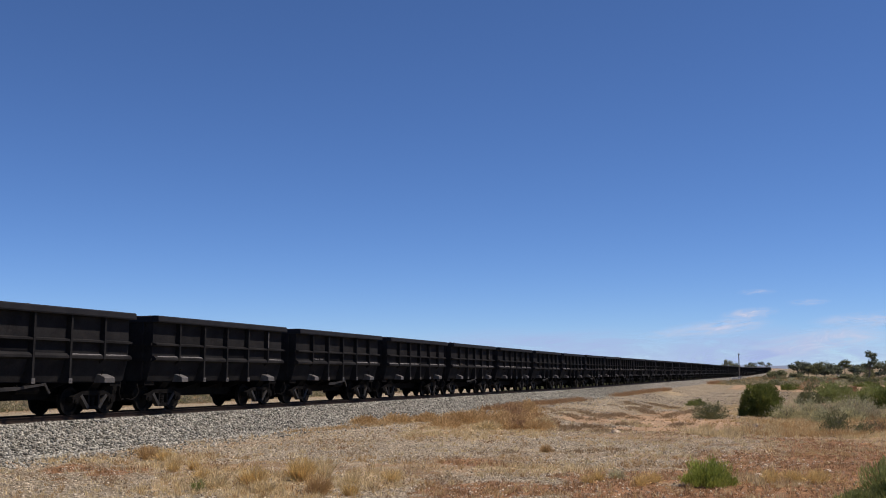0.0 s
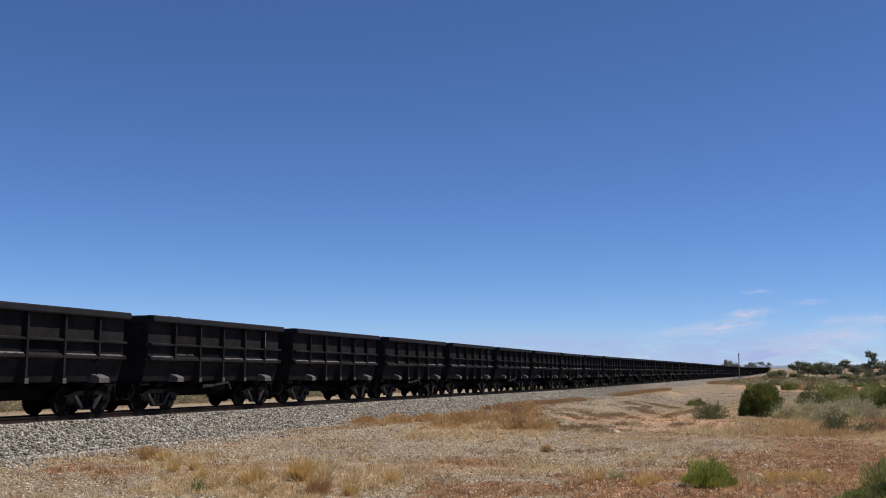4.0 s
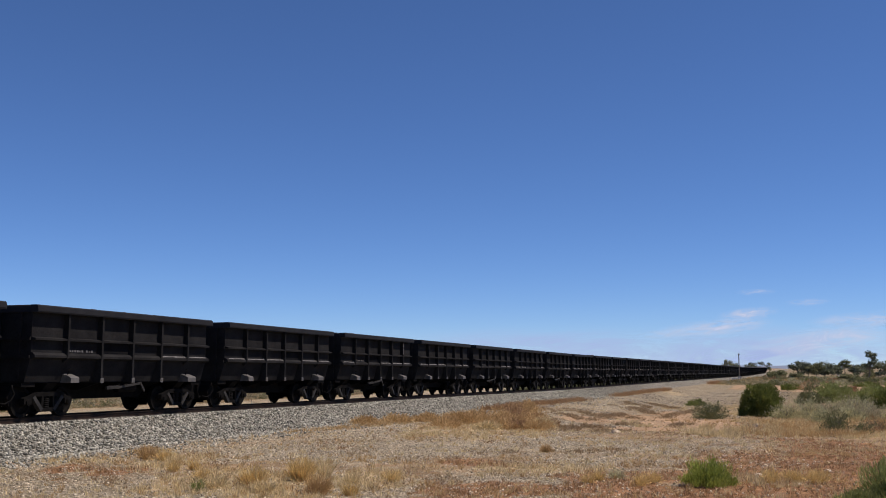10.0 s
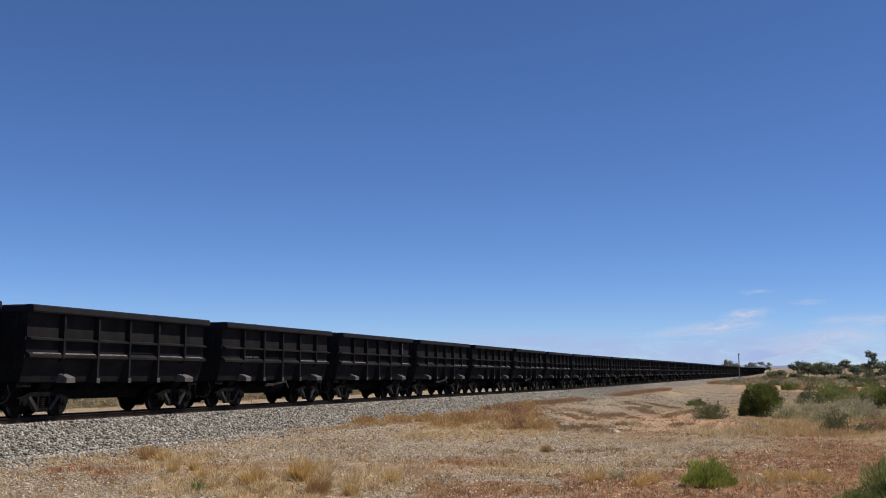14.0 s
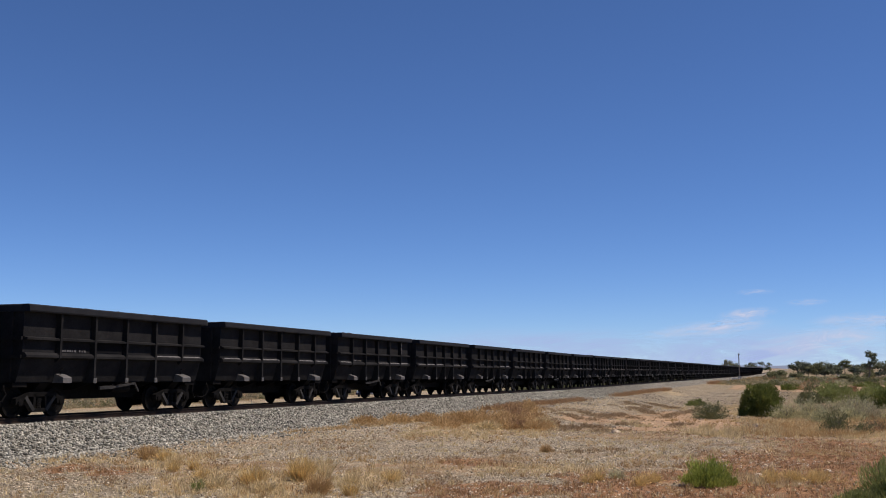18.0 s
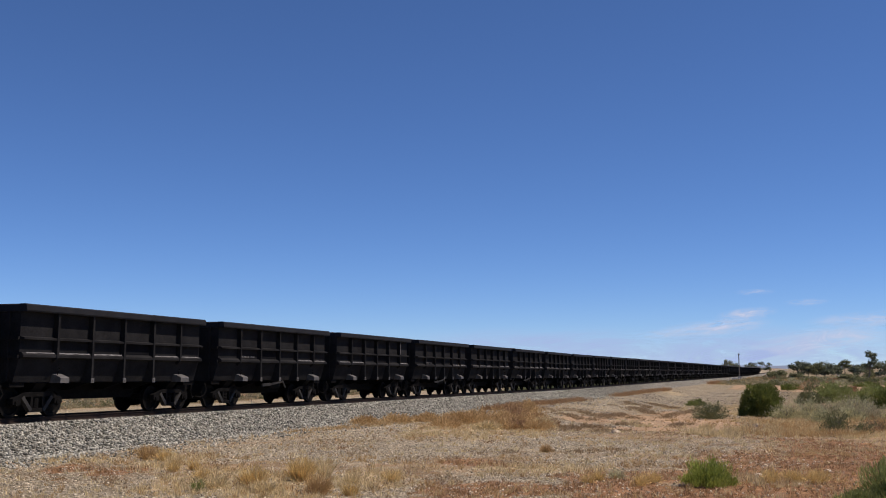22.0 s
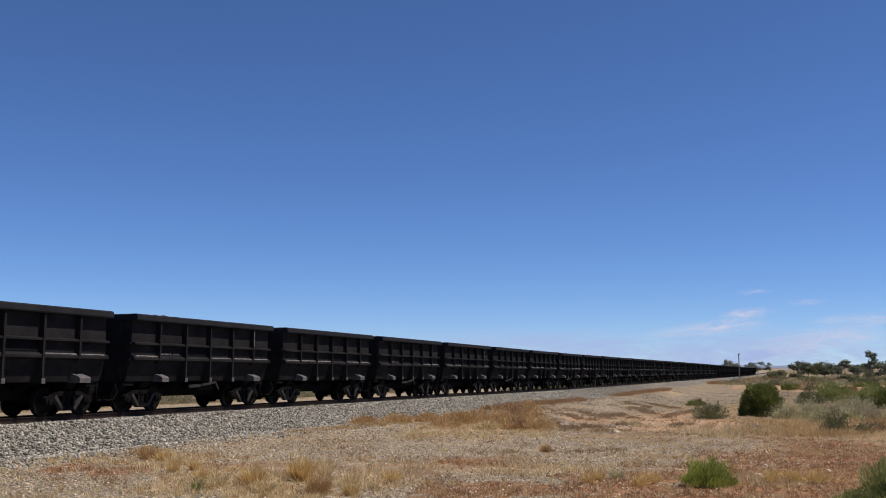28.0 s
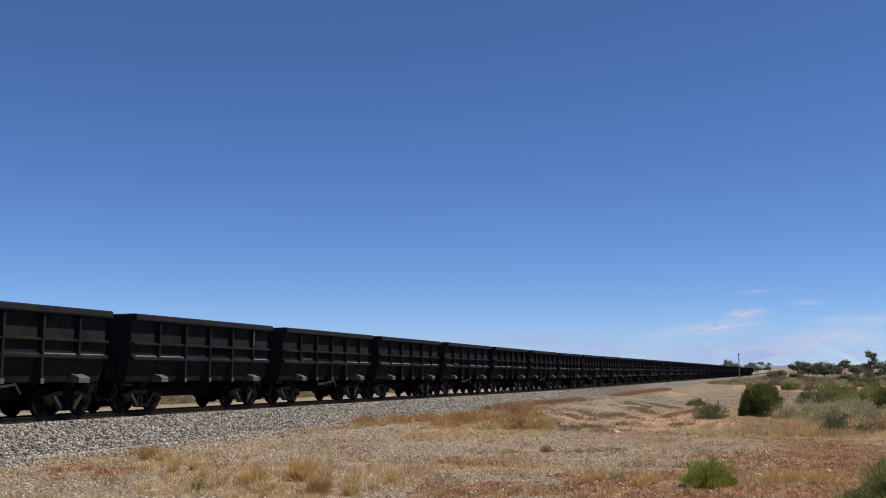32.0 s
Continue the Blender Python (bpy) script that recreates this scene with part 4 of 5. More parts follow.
tuft_thing("grass_tuft", -1.95, 22.2, 0.30, 0.20, 180, STRAW_LEAF, "loose straw-coloured grass tuft", 144)
tuft_thing("grass_tuft", -1.10, 22.6, 0.28, 0.20, 160, GOLD_LEAF, "golden dry grass tuft on gravel", 145)
tuft_thing("grass_tuft", -5.30, 22.8, 0.28, 0.16, 150, GOLD_LEAF, "golden dry grass tuft on gravel", 146)
tuft_thing("grass_tuft", -4.87, 20.6, 0.26, 0.11, 110, SAGE_LEAF, "green-tipped grass tuft among straw", 147)
tuft_thing("grass_tuft", -6.9, 26.6, 0.32, 0.22, 170, STRAW_LEAF, "loose straw-coloured grass tuft", 148)
tuft_thing("grass_tuft", -7.4, 27.6, 0.40, 0.24, 190, GOLD_LEAF, "golden dead weed tuft at the ballast", 149)
tuft_thing("grass_tuft", -8.0, 28.0, 0.46, 0.24, 230, WEED_LEAF, "orange dead weed tuft at the ballast", 150)
tuft_thing("grass_tuft", 3.18, 32.0, 0.26, 0.15, 260, WEED_LEAF, "brown grass tuft alone on gravel", 76)
tuft_thing("grass_tuft", -8.66, 30.2, 0.30, 0.26, 200, WEED_LEAF, "orange dead weed tuft beside the ballast", 77)
tuft_thing("grass_tuft", -6.0, 25.0, 0.30, 0.12, 140, GOLD_LEAF, "small golden grass tuft", 78)
tuft_thing("grass_tuft", -6.4, 24.6, 0.26, 0.12, 140, GOLD_LEAF, "small golden grass tuft", 79)
for i in range(7):
    tuft_thing("grass_tuft", 6.95 + 0.22 * i + 0.1 * (i % 3), 22.0 + 0.3 * ((i * 7) % 4), 0.26, 0.17, 170, GOLD_LEAF, "golden dry grass tuft among rusty weeds", 80 + i)
for i, (x, y) in enumerate(((3.1, 22.2), (3.4, 22.7), (4.3, 22.0), (4.55, 22.3), (4.1, 21.6))):
    tuft_thing("grass_tuft", x, y, 0.24, 0.13, 130, GOLD_LEAF, "small golden grass tuft on rusty ground", 130 + i)
tuft_thing("grass_tuft", 3.9, 23.2, 0.24, 0.16, 120, GREY_LEAF, "grey-green leafy tuft on gravel", 140)
for i in range(9):
    tuft_thing("grass_tuft", 11.6 + 0.75 * i, 42.5 + 1.2 * ((i * 5) % 7), 0.38, 0.3, 160, STRAW_LEAF, "straw-coloured dry grass tuft on dry ground", 90 + i, 0.012)


# ---- dead weeds along the foot of the ballast ----
# lumps: middle x, y, radius, height
LUMPS = {
    "orange-brown": (WEED_LEAF, ((2.9, 52.5, 0.75, 0.75), (5.0, 60.5, 0.70, 0.85), (4.2, 53.0, 0.80, 0.60), (4.7, 49.5, 0.55, 0.40), (2.6, 47.0, 0.70, 0.40), (1.4, 52.0, 0.6, 0.5), (5.3, 63.0, 0.5, 0.8))),
    "red-brown": (RUST_LEAF, ((4.1, 58.0, 0.75, 0.80), (3.6, 56.0, 0.55, 0.6), (5.0, 54.5, 0.55, 0.45), (3.4, 47.5, 0.60, 0.40), (5.4, 51.5, 0.5, 0.35))),
    "golden": (WEED_LEAF, ((1.9, 54.0, 0.6, 0.55), (0.6, 52.0, 0.7, 0.45), (3.5, 50.5, 0.6, 0.45), (-0.8, 51.0, 0.6, 0.35), (-2.2, 50.0, 0.6, 0.3), (0.2, 47.5, 0.7, 0.3), (4.0, 46.0, 0.5, 0.3), (-3.6, 48.5, 0.5, 0.25))),
    "pale": (STRAW_LEAF, ((4.9, 49.8, 0.55, 0.42), (3.3, 55.0, 0.40, 0.45), (2.0, 46.0, 0.4, 0.25)))}
for tone, (mat, spots) in LUMPS.items():
    b = Blades(len(tone) + 400)
    for x, y, rad, high in spots:
        for _ in range(7):
            b.dome(x + b.rnd.gauss(0, 0.5 * rad), y + b.rnd.gauss(0, 0.9 * rad), rad * b.rnd.uniform(0.5, 0.9), high * b.rnd.uniform(0.6, 1.15), 190, 0.20, 0.13)
        b.dome(x, y, rad, 1.1 * high, 420, 0.22, 0.13)
    tagged(b.made("weed_heap", mat), "heaped %s dead weeds at the ballast" % tone, "dead weeds", kind="stuff")
b = Blades(102)
for i in range(1700):
    s = 64 + 180 * b.rnd.random() ** 1.4
    lat = 3.75 + 0.012 * (min(s, 140) - 60) + b.rnd.gauss(0, 0.35)
    p = track(s, lat)
    k = 0.6 + 0.6 * b.rnd.random() + 0.4 * noise.noise((s * 0.12, 0.5, 0.5))
    if s > 90 and noise.noise((s * 0.09, 2.5, 0.5)) < -0.12:
        continue
    b.dome(p.x, p.y, 0.38 * k * (1 + max(0, s - 110) / 160), (0.36 + max(0, s - 110) / 400) * k, 24, 0.17 + max(0, s - 110) / 900, 0.13)
tagged(b.made("weed_ridge", RUST_LEAF), "strip of red-brown dead weeds along the ballast", "dead weeds", kind="stuff")
b = Blades(103)
for i in range(330):
    s = 36 + 26 * b.rnd.random()
    lat = 4.2 + b.rnd.gauss(0, 0.45) + 0.5 * noise.noise((s * 0.3, 3.5, 0.5))
    p = track(s, lat)
    b.tuft(p.x, p.y, 0.16 + 0.12 * b.rnd.random(), 0.16, 12, 0.014, 1.4)
tagged(b.made("weed_fringe", WEED_LEAF), "thin fringe of dead weeds at the ballast's foot", "dead weeds", kind="stuff")
# low mounds of dead weeds strewn over the gravel
for seed, mat, tone, many in ((108, WEED_LEAF, "tan", 55), (109, RUST_LEAF, "red-brown", 40), (110, MAT_LEAF, "grey-brown", 45)):
    b = Blades(seed)
    while many:
        y = 20 + 28 * b.rnd.random() ** 1.3
        x = b.rnd.uniform(-0.42, 0.40) * y
        if along(x, y)[1] < 3.8 or noise.noise((x * 0.3, y * 0.2, seed)) < b.rnd.uniform(-0.3, 0.2):
            continue
        k = 0.45 + 0.75 * b.rnd.random()
        for _ in range(3):
            b.dome(x + b.rnd.gauss(0, 0.28 * k), y + b.rnd.gauss(0, 0.22 * k), 0.30 * k, 0.15 * k, 34, 0.10, 0.13)
        many -= 1
    tagged(b.made("weed_mounds", mat), "low %s mounds of dead weeds on gravel" % tone, "dead weeds", kind="stuff")
# flat mats of dead creeper on the bank
b = Blades(104)
mat_spots = []
while len(mat_spots) < 40:
    x, y = b.rnd.uniform(5, 17), b.rnd.uniform(44, 90)
    s, lat = along(x, y)
    if 5.0 < lat < 17 and cover(x, y)[1] < 0.2 and noise.noise((x * 0.25, y * 0.12, 6.6)) > -0.05:
        mat_spots.append((x, y))
# long strands washed down the bank
STRANDS = (((16.7, 94.4), (17.4, 86.3)), ((15.6, 84.5), (14.7, 70.2)), ((19.1, 95.1), (18.6, 81.6)), ((9.7, 63.9), (12.5, 70.8)), ((7.9, 66.6), (8.9, 60.7)), ((13.4, 64.2), (20.5, 81.9)), ((7.3, 52.3), (8.0, 51.9)), ((9.4, 55.3), (10.2, 55.3)), ((5.5, 46.9), (6.7, 51.8)), ((11.6, 52.8), (13.2, 55.9)), ((10.9, 70.0), (12.0, 63.5)), ((9.5, 72.0), (10.0, 66.0)))
for (x0, y0), (x1, y1) in STRANDS:
    n = 6 + int(math.hypot(x1 - x0, y1 - y0) * 1.3)
    for i in range(n):
        u = (i + b.rnd.random()) / n
        x, y = x0 + (x1 - x0) * u + 0.35 * noise.noise((u * 3, x0, y0)), y0 + (y1 - y0) * u
        for _ in range(3):
            b.dome(x + b.rnd.gauss(0, 0.22), y + b.rnd.gauss(0, 0.3), 0.26, 0.11, 26, 0.13, 0.25)
for x, y in mat_spots + [(5.37, 32.3), (4.5, 32.0), (10.35, 56.2), (4.0, 31.7), (12.0, 60.0)]:
    for _ in range(6):
        b.dome(x + b.rnd.gauss(0, 0.28), y + b.rnd.gauss(0, 0.28), 0.24, 0.07, 26, 0.10, 0.25)
tagged(b.made("creeper_mats", MAT_LEAF), "flat brown mats of dead creeper on gravel", "dead weeds", kind="stuff")
# scrub beyond the road, seen under the wagons
for seed, mat, label in ((105, DULL_LEAF, "dull olive dry scrub beyond the dirt road"), (107, SCRUB_LEAF, "pale brown dry scrub beyond the dirt road")):
    b = Blades(seed)
    for i in range(1500 if mat is DULL_LEAF else 3400):
        s, lat = 50 + 330 * b.rnd.random() ** 1.3, -47.4 - 16 * b.rnd.random() ** 1.4
        p = track(s, lat)
        k = 0.5 + b.rnd.random() + 0.8 * noise.noise((s * 0.09, lat * 0.2, seed * 0.7))
        if k > 0.25:
            b.dome(p.x, p.y, 0.80 * k, 0.60 * k, 44, 0.24, 0.4)
    tagged(b.made("roadside_scrub", mat), label, "scrub", kind="stuff")
b = Blades(106)
for i in range(900):
    s, lat = 50 + 200 * b.rnd.random(), -46.0 - 2.8 * b.rnd.random()
    p = track(s, lat)
    if noise.noise((s * 0.2, lat * 0.3, 5.7)) > -0.05:
        b.dome(p.x, p.y, 0.55, 0.34, 22, 0.24, 0.15)
tagged(b.made("roadside_weeds", MAT_LEAF), "brown dead weeds along the dirt road", "dead weeds", kind="stuff")


# scrub added beyond the line to stand in for darkness under distant wagons
b = Blades(115)
for i in range(900):
    s, lat = 105 + 330 * b.rnd.random() ** 1.2, -4.4 - 3.0 * b.rnd.random()
    p = track(s, lat)
    k = 0.7 + 0.6 * b.rnd.random()
    b.dome(p.x, p.y, 0.9 * k, 0.95 * k, 40, 0.34, 0.4)
tagged(b.made("lineside_scrub", DULL_LEAF), "dull green scrub added to darken gaps under distant wagons", "scrub", kind="stuff")
# low growth over the far field
for seed, mat, label, count in ((111, SCRUB_LEAF, "low dry scrub dotted over the plain", 1100), (112, WEED_LEAF, "dead brown weeds dotted over the plain", 420), (113, DULL_LEAF, "dull green scrub dotted over the plain", 900)):
    b = Blades(seed)
    while count:
        y = 75 + 330 * b.rnd.random() ** 1.6
        x = b.rnd.uniform(0.2, 0.47) * y
        s, lat = along(x, y)
        bare = y < 215 and lat < 46
        if lat < 5.5 or bare or noise.noise((x * 0.06, y * 0.03, seed)) < b.rnd.uniform(-0.6, 0.15):
            continue
        k = (0.5 + 0.8 * b.rnd.random()) * (1 + y / 300)
        b.dome(x, y, 0.5 * k, 0.28 * k, 22, 0.22 * k, 0.2)
        count -= 1
    tagged(b.made("plain_scrub", mat), label, "scrub", kind="stuff")
# brown weeds mixed into the straw of the field
b = Blades(114)
for i in range(420):
    x, y = b.rnd.uniform(10, 26), b.rnd.uniform(36, 62)
    if cover(x, y)[3] > 0.3 or x > 17:
        k = 0.5 + 0.7 * b.rnd.random()
        b.dome(x, y, 0.42 * k, 0.34 * k, 34, 0.14, 0.1)
tagged(b.made("field_weeds", WEED_LEAF), "brown dead weeds among the straw", "dead weeds", kind="stuff")


# single stones
def rock(name, x, y, size, seed, mat, label):
    bm = bmesh.new()
    bmesh.ops.create_icosphere(bm, subdivisions=2, radius=size)
    for v in bm.verts:
        v.co *= 1 + 0.35 * noise.noise(v.co * (1.6 / size) + Vector((seed, 0, 0)))
        v.co.z *= 0.6
    ob = tagged(part(name, bm, mat), label, "stone")
    ob.location = (x, y, ground_z(x, y) + 0.2 * size)
    return ob


SANDSTONE = material("pale_sandstone", (0.42, 0.31, 0.20), (0.62, 0.52, 0.38), 6.0, 0.9, 0, 0.5, 30)
rock("stone", 7.15, 42.7, 0.19, 1.0, SANDSTONE, "pale yellow stone on sandy ground")
for i in range(10):
    rock("stone", 5.6 + 0.62 * i + 0.2 * (i % 3), 21.0 + 7 * ((i * 37 % 10) / 10), 0.045 + 0.02 * (i % 3), 3.0 + i, SANDSTONE, "small pale stone on red earth")


PALE_PAINT = material("chalky_white_paint", (0.55, 0.55, 0.53), (0.72, 0.72, 0.70), 2.0, 0.6, 0, 0.05, 20)


# ---- trees and the far plain ----
def tree(x, y, height, spread, label, seed, mat=GUM_LEAF, clumps=16, open_=0.5, trunk=0.35, leaf=0.5, base=0.35):
    """A gum: leaning trunk, forked limbs, and clumps of leaves at the limbs' ends."""
    b = Blades(seed)
    r = b.rnd
    z = ground_z(x, y) - 0.1
    root = tagged(new("gum_tree"), label, "tree")
    root.location = (x, y, z)
    bm = bmesh.new()
    fork = Vector((r.uniform(-0.05, 0.05) * height, 0, trunk * height))
    w = 0.022 * height
    tube(bm, [(0, 0, 0), fork * 0.5 + Vector((0.02 * height, 0, 0)), fork], [w * 1.3, w, w * 0.8], 7)
    part("trunk", bm, BARK, root)
    bm = bmesh.new()
    for i in range(clumps):
        a = 2 * math.pi * r.random()
        q = spread * 0.5 * math.sqrt(r.random())
        up = height * (base + (0.97 - base) * r.random() ** 0.8) * (1 - 0.25 * (q / (0.5 * spread)) ** 2)
        end = Vector((q * math.cos(a), q * math.sin(a), up))
        mid = fork.lerp(end, 0.5) + Vector((0, 0, -0.04 * height))
        tube(bm, [fork, mid, end], [w * 0.5, w * 0.3, w * 0.1], 5)
        size = spread * r.uniform(0.13, 0.22) * (1.2 - 0.4 * open_)
        for _ in range(150):
            d = Vector((r.gauss(0, 1), r.gauss(0, 1), r.gauss(0, 0.6))).normalized()
            p = end + Vector((d.x, d.y, 0.62 * d.z)) * size * r.random() ** 0.5
            b.leaf(p, d + Vector((0, 0, -0.5)), leaf * r.uniform(0.6, 1.4), leaf * r.uniform(0.3, 0.6), d)
    part("limbs", bm, BARK, root)
    ob = b.made("crown", mat)
    ob.parent = root
    return root


def at(degrees_right, distance):
    """A place on the plan by bearing from the camera's line and distance."""
    a = radians(degrees_right)
    return distance * math.sin(a), distance * math.cos(a)


for i, (bearing, dist, h, w, clumps, low) in enumerate((
        (15.53, 800, 13.0, 7.5, 14, 0.35), (15.83, 820, 11.0, 8.5, 12, 0.3), (16.63, 860, 9.6, 8.5, 14, 0.15), (17.1, 850, 9.6, 9.0, 14, 0.25), (17.59, 900, 9.0, 6.0, 10, 0.3),
        (19.1, 465, 7.2, 5.5, 14, 0.35), (19.3, 480, 9.0, 4.5, 12, 0.45), (19.61, 455, 6.4, 6.5, 16, 0.4), (20.01, 450, 6.6, 7.0, 18, 0.42), (20.4, 452, 6.8, 7.0, 18, 0.42),
        (20.74, 455, 6.3, 6.0, 14, 0.4), (21.02, 462, 5.4, 5.0, 12, 0.35), (21.41, 700, 9.2, 7.5, 16, 0.55), (21.91, 600, 5.6, 7.5, 14, 0.05), (22.15, 760, 8.0, 7.0, 12, 0.3),
        (22.48, 780, 8.4, 9.0, 14, 0.3), (22.59, 480, 4.4, 5.5, 12, 0.1), (23.27, 520, 7.2, 6.0, 14, 0.2), (23.54, 460, 9.6, 7.0, 18, 0.3), (18.06, 400, 3.3, 5.6, 16, 0.02),
        (17.8, 395, 2.6, 3.6, 12, 0.02), (19.01, 380, 2.4, 5.0, 12, 0.02), (21.6, 300, 1.9, 5.0, 12, 0.02), (22.37, 270, 1.8, 5.5, 14, 0.02))):
    tree(*at(bearing, dist), h, w, "small grey-green gum tree on the far plain" if h > 4 else "low dense olive bush tree on the plain", 200 + i, GUM_LEAF if h > 5 and i % 4 else DULL_LEAF, clumps, 0.4, low + 0.06, 0.55 if dist < 500 else 0.75, low)
tree(*at(22.55, 455), 13.4, 8.6, "tall open gum tree with sparse dark crown", 240, GUM_LEAF, 15, 1.5, 0.30, 0.7, 0.30)
for i in range(60):
    r = random.Random(300 + i)
    bearing, dist = r.uniform(17.2, 23.6), r.uniform(150, 430)
    x, y = at(bearing, dist)
    if along(x, y)[1] < 7:
        continue
    shrub("plain_shrub", x, y, r.uniform(1.5, 4.0), r.uniform(0.6, 1.3), r.choice((DULL_LEAF, OLIVE_LEAF, RUST_LEAF, GREY_LEAF)), 420, "low dull shrub on the far plain", 300 + i, 0.32, 0.4, 0.4, 4)
# a low ridge closes the plain; its blue is distance haze painted on
HAZE = material("ridge_haze_blue", (0.16, 0.20, 0.27), (0.22, 0.26, 0.33), 0.004, 1.0, 0, 0, 0.03, "World")
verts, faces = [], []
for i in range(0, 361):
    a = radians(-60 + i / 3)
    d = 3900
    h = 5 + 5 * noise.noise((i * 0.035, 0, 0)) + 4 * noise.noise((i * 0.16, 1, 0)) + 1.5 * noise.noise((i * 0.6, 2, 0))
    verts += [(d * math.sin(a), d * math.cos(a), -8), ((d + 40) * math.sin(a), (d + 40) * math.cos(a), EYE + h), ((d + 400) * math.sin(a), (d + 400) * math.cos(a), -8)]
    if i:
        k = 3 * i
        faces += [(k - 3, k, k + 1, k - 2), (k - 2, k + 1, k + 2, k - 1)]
tagged(sheet("backdrop", verts, faces, HAZE), "low ridge on the horizon, distance haze painted into its blue", "ridge", kind="structure")

# a small white tank far out on the plain
tank = tagged(new("water_tank"), "small white water tank on the far plain", "tank")
x, y = at(21.08, 520)
tank.location = (x, y, ground_z(x, y))
part("body", tube(bmesh.new(), [(0, 0, 0), (0, 0, 1.0)], 0.6, 16), PALE_PAINT, tank)
part("lid", tube(bmesh.new(), [(0, 0, 1.0), (0, 0, 1.15)], [0.63, 0.2], 16), PALE_PAINT, tank)
# marker posts along the dirt road
for s in (72.0, 106.0, 140.0, 174.0):
    post = tagged(new("guide_post"), "thin grey guide post beside the dirt road", "post", "guide posts along the road")
    p = track(s, -38.0)
    post.location = (p.x, p.y, ground_z(p.x, p.y) - 0.05)
    part("shaft", box(bmesh.new(), -0.022, 0.022, -0.015, 0.015, 0, 0.80), CONCRETE, post)
    part("reflector", box(bmesh.new(), -0.02, 0.02, -0.03, -0.0155, 0.62, 0.74), RUST, post, "dark reflector strip")

# ---- the pole beside the line ----
WOOD = material("grey_timber", (0.13, 0.11, 0.09), (0.24, 0.21, 0.18), 5.0, 0.9, 0, 0.3, 30)
WHITE = material("white_enamel", (0.62, 0.62, 0.60), (0.78, 0.78, 0.76), 2.0, 0.4, 0, 0.03, 20)
pole = tagged(new("line_pole"), "grey timber line pole beside the track", "pole")
pole.location = track(352, 2.9, -1.0)
bm = tube(bmesh.new(), [(0, 0, 0), (0, 0, 4.5), (0, 0, 8.7)], [0.20, 0.17, 0.14], 10)
part("shaft", bm, WOOD, pole)
part("crossarm", box(bmesh.new(), -0.3, 0.3, -0.2, -0.08, 8.2, 8.36), WOOD, pole)
for x in (-0.22, 0.22):
    part("insulator", tube(bmesh.new(), [(x, -0.14, 8.36), (x, -0.14, 8.62)], [0.07, 0.05], 8), WHITE, pole)
part("footing", box(bmesh.new(), -0.5, 0.5, -0.4, 0.4, 0.1, 1.2), CONCRETE, pole)
hut = tagged(new("track_cabinet"), "low white trackside cabinet", "cabinet")
hut.location = track(310, 4.2, -0.98)
hut.rotation_euler = (0, 0, -HEADING)
part("body", box(bmesh.new(), -1.1, 1.1, -0.4, 0.4, 0.0, 0.75), WHITE, hut)
part("lid", slab(bmesh.new(), [(-0.5, 0.75), (0.5, 0.75), (0.46, 0.84), (-0.46, 0.84)], "x", -1.2, 1.2), WHITE, hut)


# ---- the white utility that passes beyond the train ----
CAR_WHITE = material("white_car_paint", (0.80, 0.80, 0.80), (0.86, 0.86, 0.86), 1.0, 0.25, 0, 0.02, 20)
NAVY = material("dark_blue_trim", (0.012, 0.014, 0.03), (0.03, 0.034, 0.055), 3.0, 0.4, 0, 0.05, 20)
TYRE = material("dusty_tyre", (0.02, 0.019, 0.018), (0.05, 0.045, 0.04), 5.0, 0.9, 0, 0.3, 40)
ALLOY = material("silver_rim", (0.45, 0.45, 0.46), (0.62, 0.62, 0.63), 4.0, 0.35, 0.8, 0.05, 30)
GLASS = material("tinted_glass", (0.012, 0.014, 0.016), (0.02, 0.023, 0.026), 2.0, 0.05, 0, 0, 10)
LAMP = material("headlamp_lens", (0.60, 0.62, 0.64), (0.75, 0.77, 0.80), 8.0, 0.15, 0, 0.05, 60)


